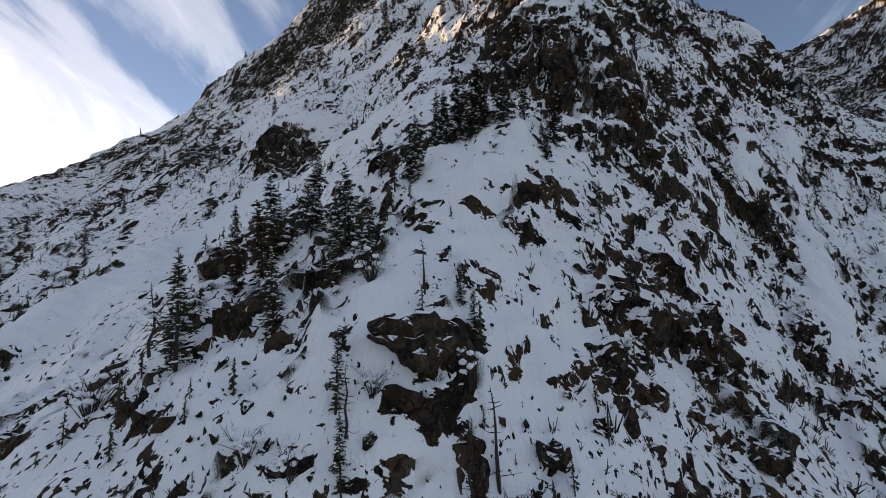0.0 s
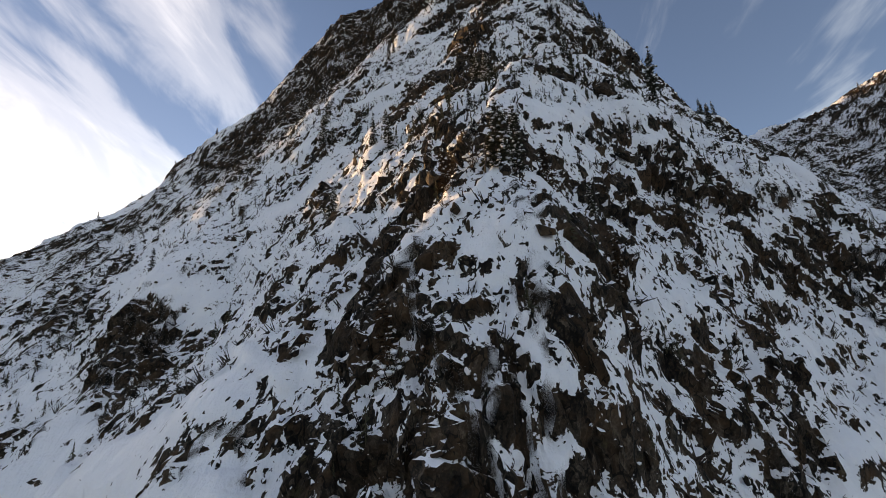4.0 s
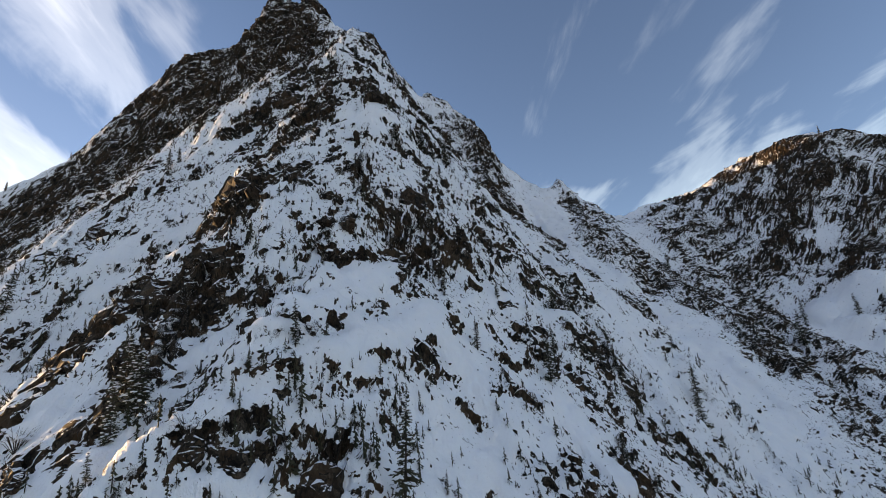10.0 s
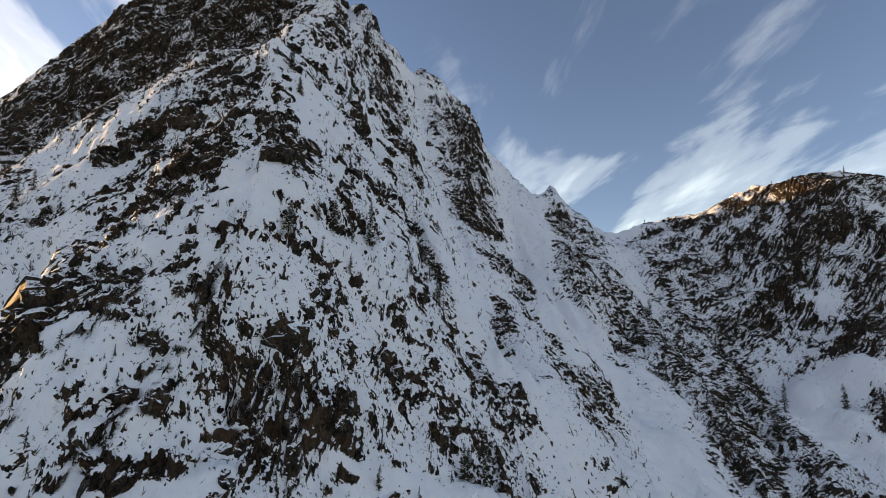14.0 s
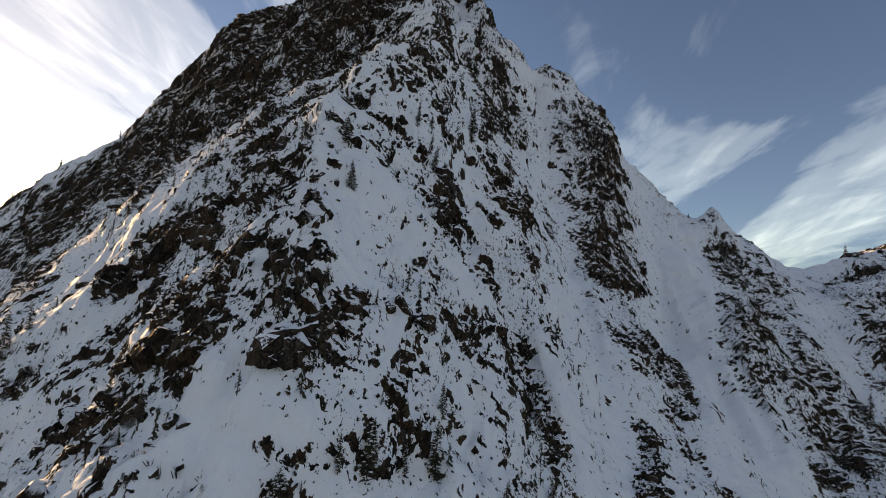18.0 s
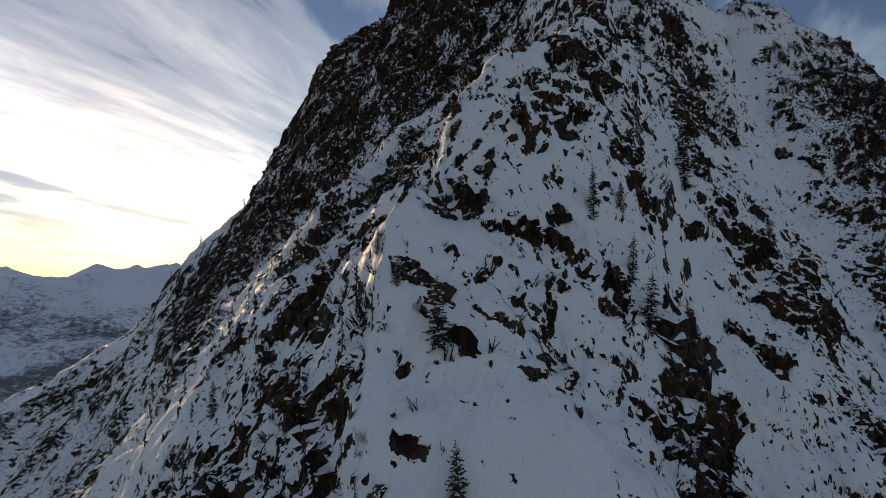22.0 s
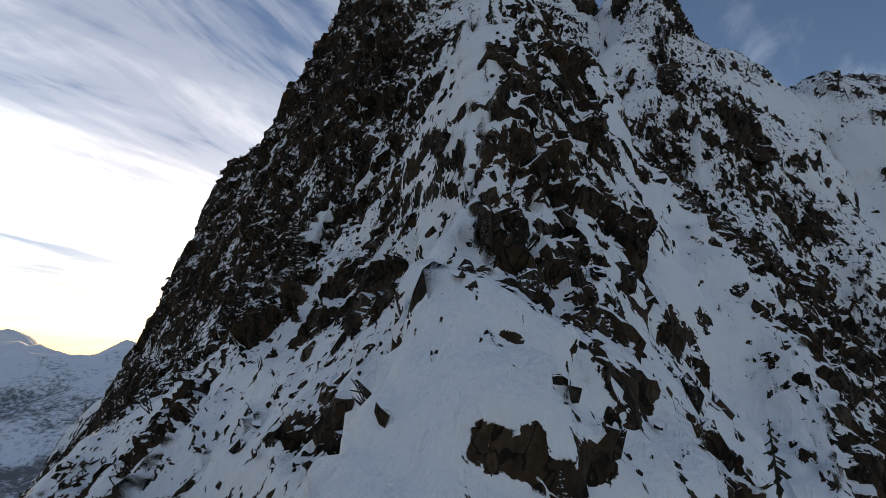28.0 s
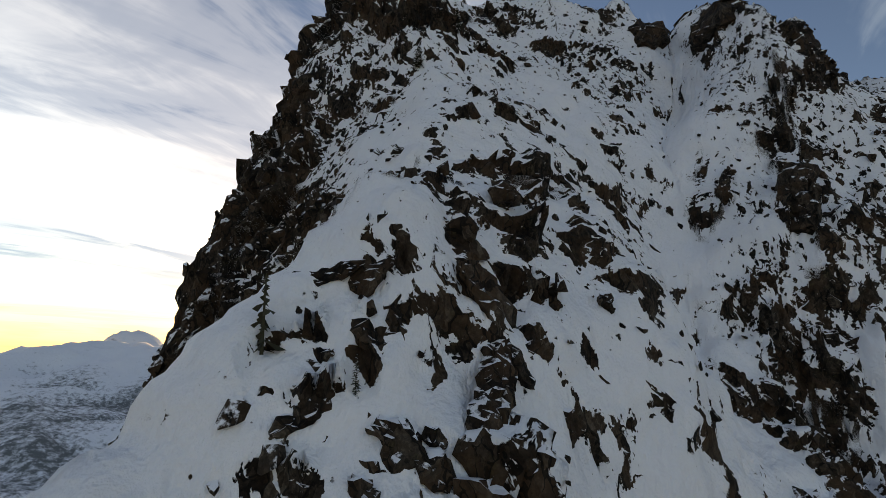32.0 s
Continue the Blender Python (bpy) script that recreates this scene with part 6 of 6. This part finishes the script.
SLABS_I = [(46.9, 183.2, 2.2, 0.48, 165, -53), (48.9, 184.1, 1.6, 0.41, 178, -46), (44.1, 184.5, 1.2, 0.43, -82, -52), (40.9, 184.6, 2.9, 1.17, 133, -22), (50, 185.3, 3.2, 0.59, -166, -45), (50.6, 185.3, 1.8, 0.5, -176, -38), (47.4, 185.7, 1.4, 0.78, -70, -70), (46.5, 186.4, 0.8, 0.52, -168, -64), (49.6, 186.5, 0.8, 0.52, 134, -56), (51, 188, 2.2, 0.6, 174, -45), (38.2, 190.5, 5.3, 1.8, -69, -31), (51.2, 190.6, 1.6, 0.9, 152, -60), (42.7, 190.6, 1.5, 0.7, -94, -66), (45, 192.4, 2.6, 0.6, -144, -60), (46.8, 192.7, 3, 0.58, -164, -58), (41.5, 192.9, 1.8, 0.41, -77, -41)]
SLABS_J = [(45.3, 192.9, 3.8, 0.86, 141, -51), (48.4, 193.1, 1.5, 0.58, -143, -53), (45.8, 193.3, 1.5, 0.7, -128, -60), (47.2, 193.5, 1.7, 0.6, -163, -33), (48, 193.5, 1.3, 0.3, -173, -46), (48.3, 194.7, 1.9, 0.45, 176, -11), (49.2, 195, 2.1, 0.58, -174, -5), (45.5, 195.5, 2.8, 0.6, 161, -50), (47.4, 195.6, 0.6, 0.5, 143, -52), (47.2, 196.8, 4.7, 0.79, 165, -44), (45.9, 198, 3.8, 1.73, 159, -41), (48.2, 198.4, 2.1, 0.47, 5, -12), (48, 200.2, 2.2, 0.6, -1, -18), (47.3, 201.6, 1.3, 0.58, 27, -57), (38, 201.6, 2.4, 0.6, 136, -21), (44.4, 201.6, 0.4, 0.3, -150, -38)]
SLABS_K = [(47, 202.1, 3.6, 0.79, 18, -12), (44.9, 202.1, 0.4, 0.37, -168, -37), (44.4, 202.7, 1.8, 0.6, -171, -29), (47.3, 202.8, 2.1, 0.94, 20, -29), (40.9, 203.2, 3.4, 0.8, -74, -16), (46, 203.4, 1, 0.6, 172, -30), (44, 203.5, 0.8, 0.6, -174, -50), (48.1, 203.8, 2.3, 0.72, -176, -35), (42.8, 204, 3, 0.58, 53, 16), (46.3, 204.3, 2.3, 0.79, 54, -41), (49.5, 205, 1.3, 0.58, 60, -38), (44.8, 205.3, 2.3, 0.94, 12, 13), (46.3, 205.3, 0.7, 0.6, -176, -10), (43.9, 205.5, 1.8, 0.72, -175, -50), (41.4, 205.8, 0.9, 0.44, 175, -55), (47.2, 206.7, 5.9, 1.01, 161, -49)]
SLABS_L = [(47.4, 207.5, 2.9, 0.79, 161, -29), (57.2, 208.5, 1.3, 0.8, -150, -33), (43.5, 208.5, 1.2, 0.48, 116, -53), (45.1, 208.6, 1.3, 0.7, 51, -27), (46, 208.9, 2.9, 1.3, 31, -47), (44.7, 208.9, 2.2, 0.72, 39, -2), (46.8, 209.2, 1.7, 0.79, 50, -60), (51.4, 210, 4.4, 1.2, 173, -43), (47.1, 210.1, 1.9, 0.86, 110, -82), (60.6, 210.2, 2.7, 2.3, 37, -19), (47.8, 210.2, 1.2, 0.7, -165, -53), (50.4, 210.6, 1.4, 0.65, 42, -55), (44.1, 214.7, 5, 1.1, -17, 13), (48, 215.6, 0.9, 0.9, 32, -62), (60.5, 218.4, 7.1, 2, 63, -35), (101, 218.5, 9, 3.6, 50, -5)]
SLABS_M = [(68.5, 220.3, 8.9, 3.5, 29, 6), (68.1, 222.7, 3.1, 2.9, -173, -44), (54.4, 227, 2.8, 2.8, 88, -43), (57.1, 236.3, 2.2, 1.2, 61, -23), (56.7, 239.2, 6.8, 3.8, 174, -63), (51.8, 239.7, 3.9, 1.4, -161, -58), (65.9, 240.4, 3.9, 1.9, 51, -7), (68, 242.1, 6.6, 3, 37, -12), (92, 243.9, 5.2, 3.5, 134, -49), (87.7, 245.8, 3.6, 3, 82, -9), (50.9, 255.2, 6.9, 4.8, 166, -44), (43.7, 258.9, 6.2, 4.7, 163, -62), (104.1, 266.8, 9, 5.4, 175, -54)]


def slab(x, y, length, wide, heading, rise, seed):
    """One long broken slab, bedded in the slope, its steep side downhill."""
    rng = random.Random(seed)
    p = Vector(rest(x, y))
    i, j = np.searchsorted(GY, y), np.searchsorted(GX, x)
    out = Vector(normal[i, j]) - Vector((0, 0, 0.55))
    along = Vector((math.sin(radians(heading)) * math.cos(radians(rise)), math.cos(radians(heading)) * math.cos(radians(rise)), math.sin(radians(rise))))
    out = (out - along * out.dot(along)).normalized()
    across = along.cross(out)
    if across.z > 0:
        across = -across
    stations = max(5, min(16, int(length / max(0.3, wide * 0.32))))
    bm = bmesh.new()
    rings, step, shift = [], 1.0, 0.0
    profile = ((-0.6, -0.55), (-0.52, -0.02), (-0.1, 0.14), (0.22, 0.38), (0.5, 0.34), (0.55, -0.02), (0.42, -0.6))
    for k in range(stations + 1):
        f = k / stations
        taper = 0.3 + 0.7 * min(1.0, 5.0 * min(f, 1 - f) + rng.uniform(0, 0.25))
        if rng.random() < 0.45:
            step, shift = rng.uniform(0.4, 1.35), rng.uniform(-0.24, 0.24)
        ring = []
        for u, v in profile:
            side = (u * taper * step + shift + rng.uniform(-0.06, 0.06)) * wide
            up = (v * (taper * step if v > 0 else 1) + rng.uniform(-0.05, 0.05)) * wide
            go = (f - 0.5) * length + rng.uniform(-0.3, 0.3) * length / stations
            ring.append(bm.verts.new(along * go + across * side + out * (up - 0.04 * wide)))
        rings.append(ring)
    for a, b in zip(rings, rings[1:]):
        for m in range(6):
            bm.faces.new((a[m], a[m + 1], b[m + 1], b[m]))
    bm.faces.new(rings[0])
    bm.faces.new(rings[-1])
    bmesh.ops.triangulate(bm, faces=bm.faces)
    bmesh.ops.subdivide_edges(bm, edges=bm.edges[:], cuts=1, use_grid_fill=True)
    for v in bm.verts:
        v.co += Vector((rng.gauss(0, 1), rng.gauss(0, 1), rng.gauss(0, 1))) * 0.04 * wide
    bmesh.ops.recalc_face_normals(bm, faces=bm.faces)
    me = bpy.data.meshes.new("boulder")
    bm.to_mesh(me)
    bm.free()
    me.materials.append(BARE_ROCK)
    if length > 2.4 * wide:
        label = "long narrow fin of dark rock standing out of the snow"
    elif wide > 1.8:
        label = "large broken block of brown-black rock with snow on its ledges"
    else:
        label = "dark angular slab of rock half buried in snow"
    thing = tagged(new("boulder", me), label, "rock", "boulders on the face")
    thing.location = p


for number, spot in enumerate(SLABS_A + SLABS_B + SLABS_C + SLABS_D + SLABS_E + SLABS_F + SLABS_G + SLABS_H + SLABS_I + SLABS_J + SLABS_K + SLABS_L + SLABS_M):
    slab(*spot, 1500 + number)


# ---- crags: x, y, size, blocks, turn ----
CRAGS_BELOW = [(-1.5, 28.7, 1.1, 2, 10), (8.9, 32.4, 0.9, 3, 40), (-28, 84, 2.8, 3, 0), (15, 62, 2.2, 5, 20), (34, 84.6, 1.4, 4, 0), (15.5, 35.2, 1.2, 4, 20), (22.6, 43.2, 1.8, 5, 30), (30.6, 78, 1.5, 4, 10), (17, 100, 2.2, 5, 40), (25, 108, 2.2, 5, 15)]
CRAGS_ABOVE = [(46.2, 197.4, 1.3, 3, 20), (40, 284, 4.0, 5, 0), (48.4, 278, 4.0, 5, 30), (55.6, 151, 2.4, 6, 0), (45.6, 120, 2.0, 5, 5), (26, 140, 1.8, 5, 30), (38, 117.4, 1.6, 4, 0), (52.6, 218, 1.2, 4, 30)]


def crag(x, y, size, count, turn, seed):
    """Angular blocks that stand out of the snow together, each with snow lying on what faces up."""
    rng = random.Random(seed)
    p = rest(x, y)
    thing = tagged(new("rock_outcrop"), "dark angular rock outcrop dusted with snow", "rock", "outcrops on the face")
    thing.location, thing.rotation_euler = p, (0, 0, radians(turn))
    for k in range(count):
        bm = hull(rng, 1.4)
        s = size * rng.uniform(0.45, 0.8)
        at = Vector((rng.uniform(-0.8, 0.8) * size, rng.uniform(-0.05, 0.4) * size, rng.uniform(-0.3, 0.3) * size))
        bmesh.ops.transform(bm, matrix=Matrix.Translation(at) @ pose(0, 0, 0, rng.uniform(-25, 25), rng.uniform(-20, 20), rng.uniform(0, 360)) @ Matrix.Diagonal((s, s * 0.8, s * 1.1, 1)), verts=bm.verts)
        bm.normal_update()
        bmesh.ops.bevel(bm, geom=bm.edges[:], offset=0.04 * s, segments=1, affect="EDGES")
        part("block", bm, LOOSE, thing)


for number, spot in enumerate(CRAGS_BELOW + CRAGS_ABOVE):
    crag(*spot, 900 + number)


# ---- the larger stones by the flight line, one by one ----
def stones(count, seed):
    rng = np.random.default_rng(seed)
    band = np.exp(-(((gx - 44) / 16) ** 2)) * (gy > 125) * (gy < 216) + 0.35 * np.exp(-(((gx - 10) / 22) ** 2)) * (gy > 22) * (gy < 75)
    odds = (np.outer(np.gradient(GY), np.gradient(GX)) * tall * band * np.clip(rocky, 0.05, 0.8)).ravel()
    meshes = []
    for k in range(14):
        bm = hull(random.Random(seed + k), 1.5)
        me = bpy.data.meshes.new("stone")
        bm.to_mesh(me)
        bm.free()
        me.materials.append(LOOSE)
        meshes.append(me)
    for i in rng.choice(odds.size, count, p=odds / odds.sum(), replace=False):
        p, s = ground_points.reshape(-1, 3)[i], float(np.clip(rng.lognormal(-1.0, 0.4), 0.2, 0.9))
        stone = new("stone", meshes[rng.integers(0, 14)])
        stone.parent = ground
        stone.matrix_basis = Matrix.Translation(p) @ Euler(rng.uniform(-0.6, 0.6, 3) + np.array([0.9, 0, rng.uniform(-1, 1)])).to_matrix().to_4x4() @ Matrix.Diagonal((s, s, s * 0.8, 1))


stones(300, 77)
